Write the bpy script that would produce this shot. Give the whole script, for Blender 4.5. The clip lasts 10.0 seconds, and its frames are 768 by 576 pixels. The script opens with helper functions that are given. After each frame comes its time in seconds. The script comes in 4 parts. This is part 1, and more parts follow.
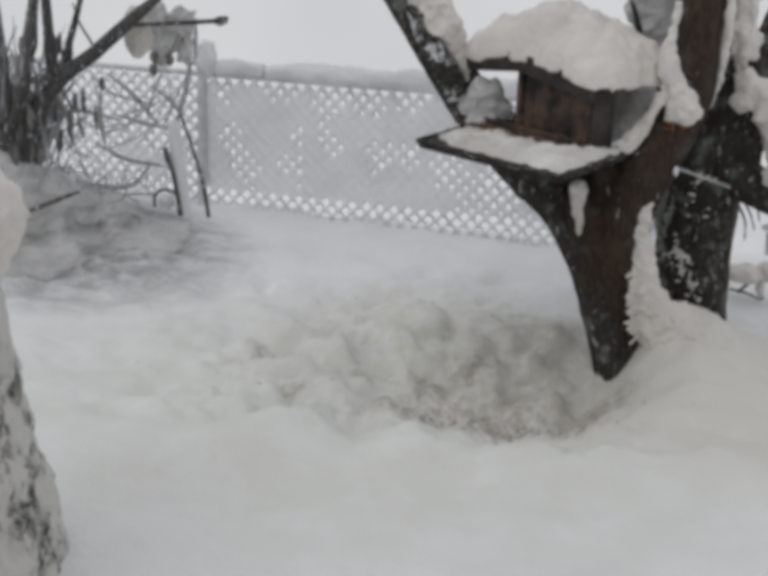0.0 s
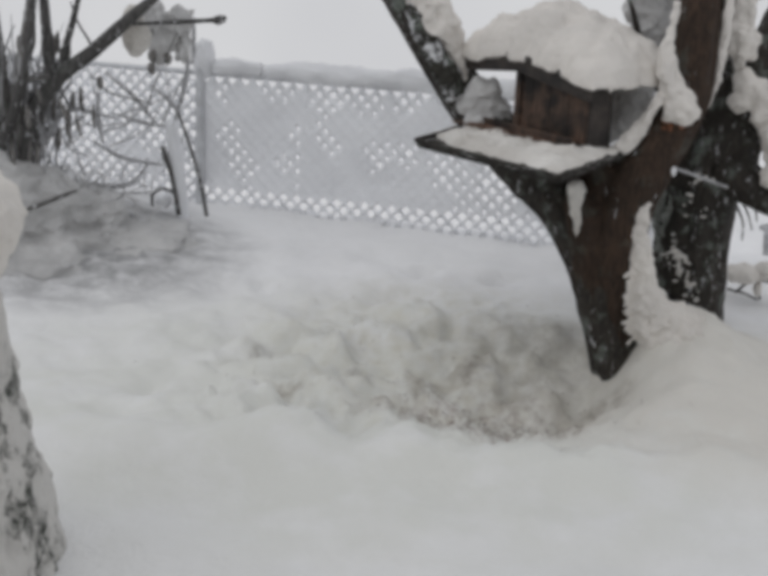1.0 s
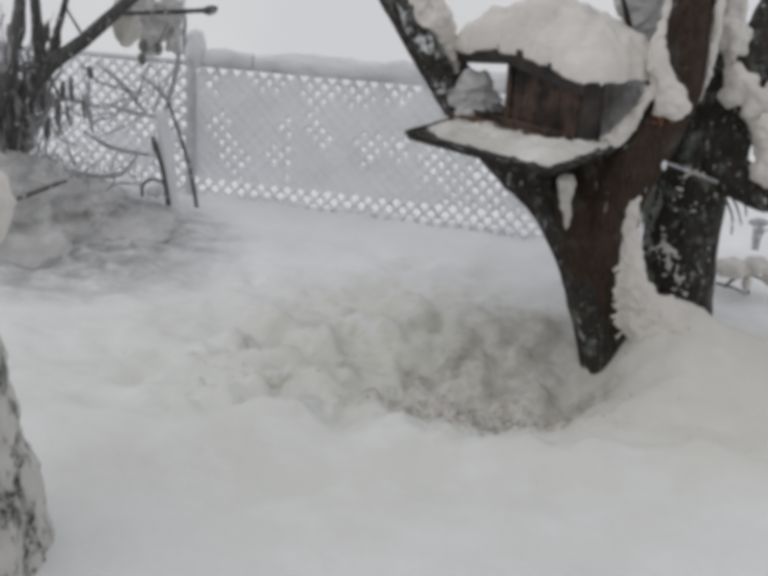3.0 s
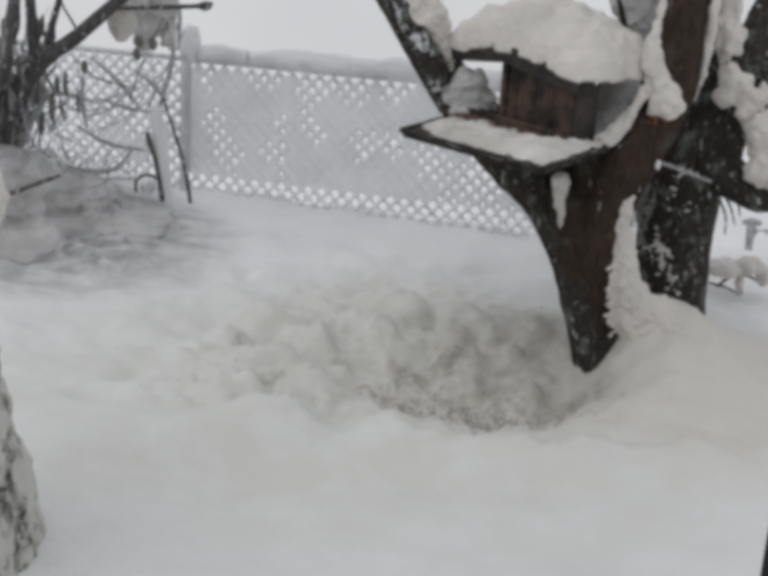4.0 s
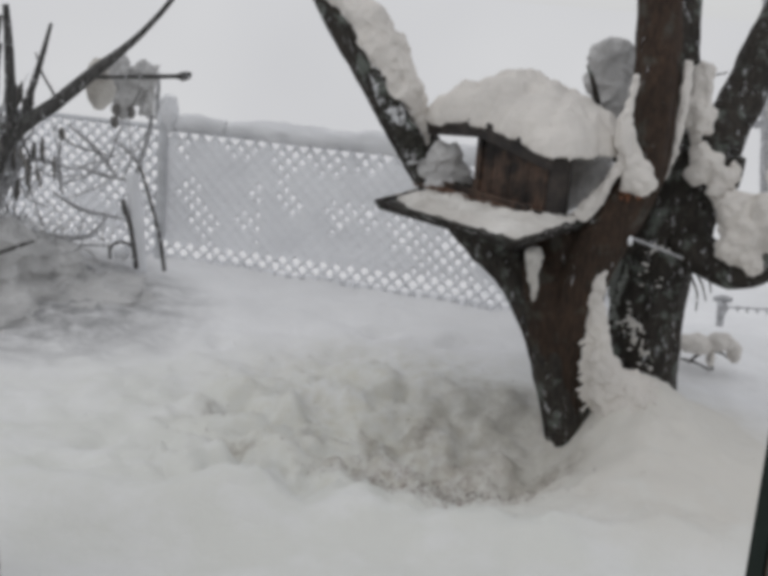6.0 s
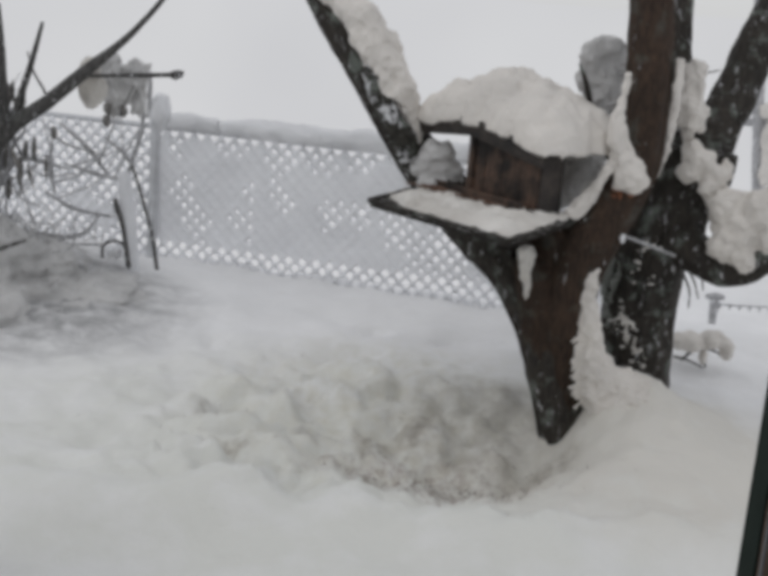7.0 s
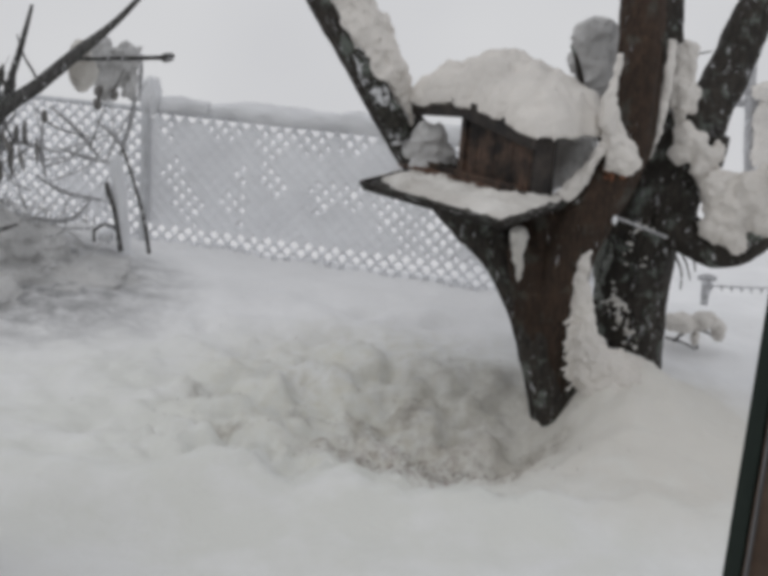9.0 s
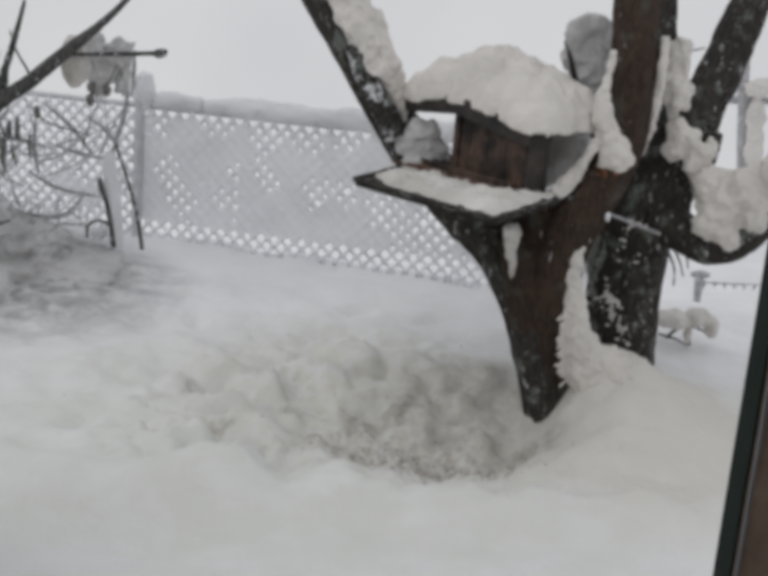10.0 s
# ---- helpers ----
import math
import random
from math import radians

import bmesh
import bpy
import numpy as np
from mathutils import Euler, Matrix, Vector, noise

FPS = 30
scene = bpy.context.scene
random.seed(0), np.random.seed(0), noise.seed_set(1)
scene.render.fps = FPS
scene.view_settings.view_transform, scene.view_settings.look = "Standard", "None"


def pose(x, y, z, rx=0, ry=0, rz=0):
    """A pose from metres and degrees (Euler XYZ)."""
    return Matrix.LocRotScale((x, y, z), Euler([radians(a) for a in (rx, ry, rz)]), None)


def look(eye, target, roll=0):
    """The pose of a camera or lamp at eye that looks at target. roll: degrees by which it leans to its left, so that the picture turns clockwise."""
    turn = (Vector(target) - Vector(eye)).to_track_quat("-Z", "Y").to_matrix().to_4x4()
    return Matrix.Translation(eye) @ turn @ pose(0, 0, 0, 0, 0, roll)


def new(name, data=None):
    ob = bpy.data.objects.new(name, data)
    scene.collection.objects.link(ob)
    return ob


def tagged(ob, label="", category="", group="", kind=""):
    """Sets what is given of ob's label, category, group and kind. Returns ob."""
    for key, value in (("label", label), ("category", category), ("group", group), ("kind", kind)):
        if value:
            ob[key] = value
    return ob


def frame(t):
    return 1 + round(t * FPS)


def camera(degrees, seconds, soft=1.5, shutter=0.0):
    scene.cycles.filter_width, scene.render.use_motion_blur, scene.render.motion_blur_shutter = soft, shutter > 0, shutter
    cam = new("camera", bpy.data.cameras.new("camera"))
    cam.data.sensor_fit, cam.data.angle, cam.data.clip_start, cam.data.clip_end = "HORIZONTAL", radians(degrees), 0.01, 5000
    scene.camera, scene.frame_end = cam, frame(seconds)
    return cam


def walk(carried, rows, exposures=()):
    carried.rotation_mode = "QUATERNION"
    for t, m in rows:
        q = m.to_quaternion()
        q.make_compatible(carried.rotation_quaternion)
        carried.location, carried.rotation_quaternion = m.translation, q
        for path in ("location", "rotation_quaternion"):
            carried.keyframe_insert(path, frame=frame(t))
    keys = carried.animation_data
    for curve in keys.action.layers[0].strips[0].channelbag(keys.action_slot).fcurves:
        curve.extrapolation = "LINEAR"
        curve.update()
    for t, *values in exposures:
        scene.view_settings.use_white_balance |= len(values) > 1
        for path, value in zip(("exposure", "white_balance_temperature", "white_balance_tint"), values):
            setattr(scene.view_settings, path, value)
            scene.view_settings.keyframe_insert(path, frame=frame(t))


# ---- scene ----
cam = camera(36.0, 10.0, soft=5.2)
PATH = [
    (0, pose(0.0000, 0, 1.7, 73.396, -2.395, 1.391)),
    (0.5, pose(0.0000, 0, 1.7, 73.347, -2.514, 1.376)),
    (1, pose(0.0000, 0, 1.7, 73.376, -2.523, 1.314)),
    (1.5, pose(0.0000, 0, 1.7, 73.335, -2.573, 1.284)),
    (2, pose(0.0000, 0, 1.7, 73.333, -2.617, 1.217)),
    (2.5, pose(0.0000, 0, 1.7, 73.243, -2.748, 1.104)),
    (2.7, pose(0.0000, 0, 1.7, 73.124, -2.848, 1.035)),
    (3.8, pose(0.0000, 0, 1.7, 72.928, -3.395, 0.797)),
    (4, pose(0.0000, 0, 1.7, 72.895, -3.495, 0.763)),
    (4.5, pose(0.0000, 0, 1.7, 72.900, -4.062, 0.612)),
    (4.6, pose(0.0000, 0, 1.7, 73.025, -4.129, 0.558)),
    (4.7, pose(0.0000, 0, 1.7, 73.322, -4.195, 0.509)),
    (4.8, pose(0.0000, 0, 1.7, 73.946, -4.261, 0.488)),
    (4.9, pose(0.0000, 0, 1.7, 74.717, -4.328, 0.434)),
    (5, pose(0.0000, 0, 1.7, 75.412, -4.394, 0.361)),
    (5.2, pose(0.0000, 0, 1.7, 75.962, -4.481, 0.237)),
    (5.5, pose(0.0000, 0, 1.7, 76.431, -4.612, 0.000)),
    (6.8, pose(0.0009, 0, 1.7, 76.353, -4.634, -0.519)),
    (7, pose(0.0010, 0, 1.7, 76.361, -4.637, -0.613)),
    (7.5, pose(0.0013, 0, 1.7, 76.078, -4.608, -0.701)),
    (8, pose(0.0017, 0, 1.7, 75.824, -4.640, -0.768)),
    (8.5, pose(0.0020, 0, 1.7, 75.649, -4.479, -0.834)),
    (9, pose(0.0023, 0, 1.7, 75.554, -4.471, -1.015)),
    (9.5, pose(0.0027, 0, 1.7, 75.489, -4.485, -1.163)),
    (10, pose(0.0030, 0, 1.7, 75.400, -4.600, -1.311)),
]
walk(cam, PATH, exposures=((0.0, 0.0), (10.0, 0.0)))

# ---- light: a thick winter overcast ----
world = bpy.data.worlds.new("overcast")
scene.world = world
world.use_nodes = True
wn, wl = world.node_tree.nodes, world.node_tree.links
sky = wn.new("ShaderNodeTexSky")
sky.sky_type, sky.sun_disc = "NISHITA", False
sky.sun_elevation, sky.sun_rotation = radians(58), radians(-125)
scale = wn.new("ShaderNodeVectorMath")
scale.operation = "SCALE"
scale.inputs["Scale"].default_value = 0.1
wl.new(sky.outputs[0], scale.inputs[0])
cloud = wn.new("ShaderNodeMix")
cloud.data_type = "RGBA"
cloud.inputs[0].default_value = 0.88
wl.new(scale.outputs[0], cloud.inputs[6])
cloud.inputs[7].default_value = (0.655, 0.66, 0.675, 1)
wl.new(cloud.outputs[2], wn["Background"].inputs[0])
wn["Background"].inputs[1].default_value = 1.0

sun = new("sun", bpy.data.lights.new("sun", "SUN"))
sun.data.energy, sun.data.angle, sun.data.color = 0.34, radians(60), (1.0, 0.97, 0.92)
sun.matrix_world = look((-5, 0.5, 10), (0, 4, 0))


# ---- materials ----
def material(name):
    m = bpy.data.materials.new(name)
    m.use_nodes = True
    return m, m.node_tree.nodes, m.node_tree.links, m.node_tree.nodes["Principled BSDF"]


def noise_node(n, l, size, detail=4, rough=0.55, stretch=None, space="Object"):
    co = n.new("ShaderNodeTexCoord")
    tex = n.new("ShaderNodeTexNoise")
    tex.inputs["Scale"].default_value = size
    tex.inputs["Detail"].default_value = detail
    tex.inputs["Roughness"].default_value = rough
    source = co.outputs[space]
    if stretch:
        mp = n.new("ShaderNodeMapping")
        mp.inputs["Scale"].default_value = stretch
        l.new(source, mp.inputs[0])
        source = mp.outputs[0]
    l.new(source, tex.inputs["Vector"])
    return tex.outputs["Fac"]


def ramp(n, l, fac, stops):
    r = n.new("ShaderNodeValToRGB")
    while len(r.color_ramp.elements) < len(stops):
        r.color_ramp.elements.new(0.5)
    for e, (p, c) in zip(r.color_ramp.elements, stops):
        e.position, e.color = p, (*c, 1)
    l.new(fac, r.inputs[0])
    return r.outputs[0]


def blend(n, l, fac, a, b, mode="MIX"):
    m = n.new("ShaderNodeMix")
    m.data_type, m.blend_type = "RGBA", mode
    for sock, v in ((m.inputs[0], fac), (m.inputs[6], a), (m.inputs[7], b)):
        if isinstance(v, (int, float)):
            sock.default_value = v
        elif isinstance(v, tuple):
            sock.default_value = (*v, 1)
        else:
            l.new(v, sock)
    return m.outputs[2]


def calc(n, l, op, a, b=0.0):
    m = n.new("ShaderNodeMath")
    m.operation, m.use_clamp = op, False
    for sock, v in ((m.inputs[0], a), (m.inputs[1], b)):
        if isinstance(v, (int, float)):
            sock.default_value = v
        else:
            l.new(v, sock)
    return m.outputs[0]


def bump(n, l, height, strength, distance, target):
    b = n.new("ShaderNodeBump")
    b.inputs["Strength"].default_value, b.inputs["Distance"].default_value = strength, distance
    l.new(height, b.inputs["Height"])
    l.new(b.outputs[0], target.inputs["Normal"])


def snow_material(name, tone=(0.725, 0.692, 0.650), dark=(0.615, 0.588, 0.555), grain=60, relief=0.004):
    m, n, l, p = material(name)
    wide = noise_node(n, l, 5, 5)
    l.new(ramp(n, l, wide, [(0.3, dark), (0.62, tone)]), p.inputs["Base Color"])
    p.inputs["Roughness"].default_value = 0.9
    p.inputs["Specular IOR Level"].default_value = 0.15
    fine = noise_node(n, l, grain, 5, 0.65)
    bump(n, l, calc(n, l, "ADD", fine, calc(n, l, "MULTIPLY", wide, 1.5)), 0.6, relief, p)
    return m


# warm, lowered tone carries the shade of a crown that is not built
SNOW = snow_material("snow")
# paler and bluer than the near snow, with far haze in its colour
SNOW_CRUST = snow_material("crusted_snow", (0.88, 0.888, 0.91), (0.79, 0.797, 0.82), 90, 0.005)


# greyer copy of the fence snow: the backlit ridge's shade is in its colour
SNOW_BACKLIT = snow_material("backlit_grey_snow", (0.77, 0.775, 0.79), (0.67, 0.675, 0.69), 80, 0.005)
# seed-mottled tray snow, used also as duller snow on bark and shrub
SNOW_TRAY = snow_material("dull_mottled_snow", (0.73, 0.71, 0.675), (0.50, 0.475, 0.44), 50, 0.006)
# littered snow of the brush pile, also used as painted shade by the feeder
SNOW_DIRTY_SHADED = snow_material("littered_shaded_snow", (0.62, 0.615, 0.61), (0.44, 0.437, 0.435), 45, 0.012)


# dark brown spots round the hollow, several over its dents: x, y, half width, half depth
DARK_SPOTS = ((0.04, 4.34, 0.16, 0.12), (-0.13, 4.58, 0.07, 0.08), (0.15, 4.62, 0.12, 0.10), (-0.52, 4.62, 0.09, 0.16), (0.84, 4.42, 0.16, 0.14), (0.32, 4.72, 0.12, 0.10), (-0.42, 4.28, 0.16, 0.05))


def ground_material():
    m, n, l, p = material("yard_snow")
    wide = noise_node(n, l, 2.2, 6)
    fine = noise_node(n, l, 70, 5, 0.65)
    mid = noise_node(n, l, 14, 5, 0.6)
    base = ramp(n, l, wide, [(0.3, (0.80, 0.80, 0.805)), (0.65, (0.875, 0.875, 0.88))])
    # trampled, yellowed snow and spilt seed round the feeder, with near-to-far light painted in
    geo = n.new("ShaderNodeNewGeometry")
    xyz = n.new("ShaderNodeSeparateXYZ")
    l.new(geo.outputs["Position"], xyz.inputs[0])

    def patch(cx, cy, rx, ry):
        dx = calc(n, l, "DIVIDE", calc(n, l, "SUBTRACT", xyz.outputs[0], cx), rx)
        dy = calc(n, l, "DIVIDE", calc(n, l, "SUBTRACT", xyz.outputs[1], cy), ry)
        r2 = calc(n, l, "ADD", calc(n, l, "MULTIPLY", dx, dx), calc(n, l, "MULTIPLY", dy, dy))
        return calc(n, l, "MAXIMUM", calc(n, l, "SUBTRACT", 1.0, r2), 0.0)

    # yellowed snow, spread wide to dim the near yard against the hazy far one
    trampled_dimmed = calc(n, l, "MULTIPLY", patch(0.0, 4.1, 2.3, 1.5), ramp(n, l, noise_node(n, l, 4, 5, 0.6), [(0.3, (0.35, 0.35, 0.35)), (0.62, (1, 1, 1))]))
    base = blend(n, l, calc(n, l, "MINIMUM", calc(n, l, "MULTIPLY", trampled_dimmed, 1.5), 1.0), base, (0.745, 0.75, 0.715))
    # darker cream tone right of the trunk
    tinted = calc(n, l, "MULTIPLY", patch(1.35, 4.35, 1.0, 1.0), ramp(n, l, noise_node(n, l, 5, 5, 0.6), [(0.3, (0.4, 0.4, 0.4)), (0.6, (1, 1, 1))]))
    base = blend(n, l, calc(n, l, "MINIMUM", calc(n, l, "MULTIPLY", tinted, 1.6), 1.0), base, (0.70, 0.68, 0.635))
    worn = calc(n, l, "MULTIPLY", patch(0.2, 4.7, 1.0, 1.0), ramp(n, l, mid, [(0.38, (0, 0, 0)), (0.68, (1, 1, 1))]))
    base = blend(n, l, worn, base, (0.66, 0.645, 0.575))
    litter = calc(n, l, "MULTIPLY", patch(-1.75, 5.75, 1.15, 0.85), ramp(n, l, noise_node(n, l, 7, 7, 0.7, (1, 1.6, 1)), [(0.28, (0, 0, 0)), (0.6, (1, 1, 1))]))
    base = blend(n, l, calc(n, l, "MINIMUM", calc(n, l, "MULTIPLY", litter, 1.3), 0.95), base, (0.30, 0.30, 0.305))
    smear = calc(n, l, "MULTIPLY", patch(0.62, 4.80, 0.52, 0.44), ramp(n, l, noise_node(n, l, 11, 7, 0.75), [(0.34, (0, 0, 0)), (0.7, (1, 1, 1))]))
    base = blend(n, l, calc(n, l, "MINIMUM", calc(n, l, "MULTIPLY", smear, 1.0), 0.55), base, (0.42, 0.395, 0.35))
    for cx, cy, rx, ry in DARK_SPOTS:
        spot = calc(n, l, "MULTIPLY", patch(cx, cy, rx, ry), ramp(n, l, noise_node(n, l, 20, 6, 0.75), [(0.36, (0, 0, 0)), (0.62, (1, 1, 1))]))
        base = blend(n, l, calc(n, l, "MULTIPLY", spot, 0.85), base, (0.30, 0.27, 0.235))
    seed = calc(n, l, "MULTIPLY", patch(0.34, 4.24, 0.52, 0.44), ramp(n, l, noise_node(n, l, 26, 6, 0.75), [(0.44, (0, 0, 0)), (0.66, (1, 1, 1))]))
    base = blend(n, l, calc(n, l, "MULTIPLY", seed, 0.85), base, (0.24, 0.17, 0.15))
    l.new(base, p.inputs["Base Color"])
    p.inputs["Roughness"].default_value = 0.9
    p.inputs["Specular IOR Level"].default_value = 0.15
    bump(n, l, calc(n, l, "ADD", calc(n, l, "MULTIPLY", fine, 0.6), calc(n, l, "MULTIPLY", mid, 1.5)), 0.55, 0.012, p)
    return m


def bark_material(name, low, high, snow=0.62, snow_scale=38, lichen=0.0, streak=(9, 9, 1.6), drift=(1, 1, 0.55), edge=0.05, tint=(0.74, 0.745, 0.76)):
    """Wet bark with long grain, lichen and blown snow caught in it."""
    m, n, l, p = material(name)
    grain = noise_node(n, l, 12, 7, 0.65, streak)
    patchy = noise_node(n, l, 4.5, 4)
    col = blend(n, l, patchy, ramp(n, l, grain, [(0.36, tuple(c * 0.7 for c in low)), (0.64, tuple(c * 1.15 for c in high))]), tuple(c * 0.7 for c in low))
    if lichen:
        spots = ramp(n, l, noise_node(n, l, 11, 5, 0.6), [(0.56, (0, 0, 0)), (0.66, (1, 1, 1))])
        col = blend(n, l, calc(n, l, "MULTIPLY", spots, lichen), col, (0.17, 0.19, 0.17))
    fleck = ramp(n, l, noise_node(n, l, snow_scale, 8, 0.74, drift), [(snow, (0, 0, 0)), (snow + edge, (1, 1, 1))])
    col = blend(n, l, fleck, col, tint)
    l.new(col, p.inputs["Base Color"])
    p.inputs["Roughness"].default_value = 0.75
    p.inputs["Specular IOR Level"].default_value = 0.25
    bump(n, l, calc(n, l, "ADD", grain, calc(n, l, "MULTIPLY", fleck, 0.4)), 0.9, 0.014, p)
    return m


BARK_BROWN = bark_material("wet_brown_bark", (0.034, 0.025, 0.019), (0.108, 0.066, 0.045), 0.63, 30, 0.25, (9, 9, 1.2), (1, 1, 0.2))
BARK_DARK = bark_material("dark_lichened_bark", (0.032, 0.03, 0.027), (0.095, 0.08, 0.067), 0.585, 30, 0.95, (9, 9, 1.4), (1, 1, 0.4))
BARK_SNOWY = bark_material("snow_plastered_bark", (0.055, 0.065, 0.055), (0.17, 0.18, 0.155), 0.375, 9.5, 0.5, (4, 4, 1.5), (1, 1, 0.65), 0.10, (0.68, 0.665, 0.635))
BARK_FLECKED = bark_material("half_snowed_bark", (0.03, 0.028, 0.024), (0.09, 0.085, 0.07), 0.535, 13, 0.9, (6, 6, 2), (1, 1, 1))
TWIG = bark_material("grey_twig_bark", (0.065, 0.062, 0.06), (0.18, 0.175, 0.17), 0.57, 30, 0.2)
TWIG_STEM = bark_material("streaked_stem_bark", (0.11, 0.105, 0.10), (0.30, 0.285, 0.27), 0.50, 20, 0.5, (9, 9, 1.0), (1.6, 1.6, 0.22), 0.12)
TWIG_MID = bark_material("half_rimed_twig_bark", (0.11, 0.105, 0.10), (0.24, 0.235, 0.23), 0.56, 40, 0.1)
TWIG_RIMED = bark_material("rimed_twig_bark", (0.48, 0.48, 0.49), (0.70, 0.70, 0.72), 0.52, 30, 0.0)


def wood_material(name, low, high, stretch):
    m, n, l, p = material(name)
    grain = noise_node(n, l, 10, 8, 0.7, stretch)
    stain = ramp(n, l, noise_node(n, l, 9, 5, 0.65), [(0.36, (0, 0, 0)), (0.62, (1, 1, 1))])
    col = blend(n, l, stain, ramp(n, l, grain, [(0.3, low), (0.7, high)]), tuple(c * 0.45 for c in low))
    l.new(col, p.inputs["Base Color"])
    p.inputs["Roughness"].default_value = 0.7
    bump(n, l, grain, 0.5, 0.004, p)
    return m


WOOD_FEEDER = wood_material("weathered_feeder_wood", (0.022, 0.015, 0.011), (0.20, 0.118, 0.08), (7, 7, 0.9))
FROSTED = bark_material("frosted_grey_board", (0.025, 0.022, 0.02), (0.085, 0.075, 0.066), 0.56, 16, 0.4, (2, 2, 8), (0.5, 0.5, 4), 0.08, (0.5, 0.49, 0.48))
WOOD_DARK = wood_material("dark_roof_wood", (0.022, 0.018, 0.016), (0.085, 0.066, 0.055), (1, 6, 6))
WOOD_BOARD = wood_material("weathered_grey_board", (0.022, 0.019, 0.017), (0.08, 0.068, 0.058), (1, 6, 6))
WOOD_FRESH = wood_material("torn_orange_wood", (0.14, 0.05, 0.02), (0.34, 0.13, 0.06), (5, 5, 1))
WOOD_FRAME = wood_material("brown_window_wood", (0.27, 0.19, 0.145), (0.44, 0.33, 0.26), (5, 5, 1))


def plain(name, color, rough=0.6, metal=0.0, vary=0.25, size=30):
    m, n, l, p = material(name)
    f = noise_node(n, l, size, 4)
    l.new(ramp(n, l, f, [(0.3, tuple(c * (1 - vary) for c in color)), (0.7, color)]), p.inputs["Base Color"])
    p.inputs["Roughness"].default_value, p.inputs["Metallic"].default_value = rough, metal
    bump(n, l, f, 0.2, 0.002, p)
    return m


LICHEN = plain("grey_green_lichen", (0.34, 0.36, 0.335), 0.9, 0.0, 0.5, 40)
GASKET = plain("dark_green_seal", (0.03, 0.042, 0.035), 0.9)
GASKET.node_tree.nodes["Principled BSDF"].inputs["Specular IOR Level"].default_value = 0.1
WALL_PAINT = plain("interior_plaster", (0.78, 0.76, 0.72), 0.9, 0.0, 0.06)
ZINC = plain("dull_galvanised_steel", (0.3, 0.3, 0.31), 0.6, 0.6)
RIMED_STEEL = plain("rimed_steel", (0.66, 0.67, 0.69), 0.8, 0.0, 0.3, 18)
NAIL_HEAD = plain("ice_bead", (0.85, 0.86, 0.88), 0.3)
LEAF = plain("withered_leaf", (0.21, 0.2, 0.19), 0.8)
SEED = plain("seed_husk", (0.13, 0.085, 0.065), 0.8)


# ---- mesh helpers ----
def part(name, bm, mat, parent=None, label="", smooth=True):
    me = bpy.data.meshes.new(name)
    bm.normal_update()
    bm.to_mesh(me)
    bm.free()
    me.materials.append(mat)
    if smooth:
        me.shade_smooth()
    ob = new(name, me)
    if parent:
        ob.parent = parent
        if parent.type == "EMPTY":
            ob.matrix_parent_inverse = parent.matrix_basis.inverted()
    if label:
        ob["label"] = label
    return ob


def thing(name, place, label, category, group="", kind=""):
    ob = new(name)
    ob.location = place
    ob.empty_display_size = 0.05
    bpy.context.view_layer.update()
    return tagged(ob, label, category, group, kind)


def curve_points(pts, step):
    """Catmull-Rom through rows of x, y, z, radius."""
    P = [Vector(p) for p in pts]
    P = [P[0] * 2 - P[1]] + P + [P[-1] * 2 - P[-2]]
    out = []
    for i in range(1, len(P) - 2):
        a, b, c, d = P[i - 1:i + 3]
        k = max(1, int((c - b).length / step))
        for j in range(k):
            t = j / k
            out.append(0.5 * ((2 * b) + (c - a) * t + (2 * a - 5 * b + 4 * c - d) * t * t + (3 * b - a - 3 * c + d) * t ** 3))
    out.append(P[-2])
    return out


def add_tube(bm, pts, segs=24, step=0.02, rough=0.0, freq=6.0, long=0.3, seed=0.0):
    """A limb through rows of x, y, z, radius, with uneven, grained sides."""
    rows = curve_points([Vector((*p[0], p[1])) for p in pts], step)
    side = None
    rings = []
    for i, q in enumerate(rows):
        a, b = rows[max(0, i - 1)].xyz, rows[min(len(rows) - 1, i + 1)].xyz
        ahead = (b - a).normalized()
        if side is None:
            side = ahead.orthogonal().normalized()
        side = (side - ahead * side.dot(ahead)).normalized()
        other = ahead.cross(side)
        ring = []
        for j in range(segs):
            w = 2 * math.pi * j / segs
            way = side * math.cos(w) + other * math.sin(w)
            r = q[3]
            if rough:
                s = (way * 1.0 * r * freq * 2) + q.xyz * freq * long + Vector((seed, seed, 0))
                r *= 1 + rough * (noise.fractal(s, 0.8, 2.0, 3) + 0.4 * noise.noise(s * 3.1))
            ring.append(bm.verts.new(q.xyz + way * r))
        rings.append(ring)
    for a, b in zip(rings, rings[1:]):
        for j in range(segs):
            bm.faces.new((a[j], a[(j + 1) % segs], b[(j + 1) % segs], b[j]))
    for ring, flip in ((rings[0], True), (rings[-1], False)):
        bm.faces.new(list(reversed(ring)) if flip else ring)


def add_blob(bm, centre, size, rough=0.25, freq=1.6, seed=0.0, level=4):
    """A lumpy mass of snow."""
    got = bmesh.ops.create_icosphere(bm, subdivisions=level, radius=1.0)
    size = Vector(size) if hasattr(size, "__len__") else Vector((size, size, size))
    for v in got["verts"]:
        d = v.co.copy()
        s = d * freq + Vector((seed * 3.7, seed * 1.3, seed))
        k = 1 + rough * (noise.fractal(s, 0.85, 2.1, 5)) + rough * 0.2 * noise.noise(s * 6)
        v.co = Vector(centre) + Vector((d.x * size.x, d.y * size.y, d.z * size.z)) * k


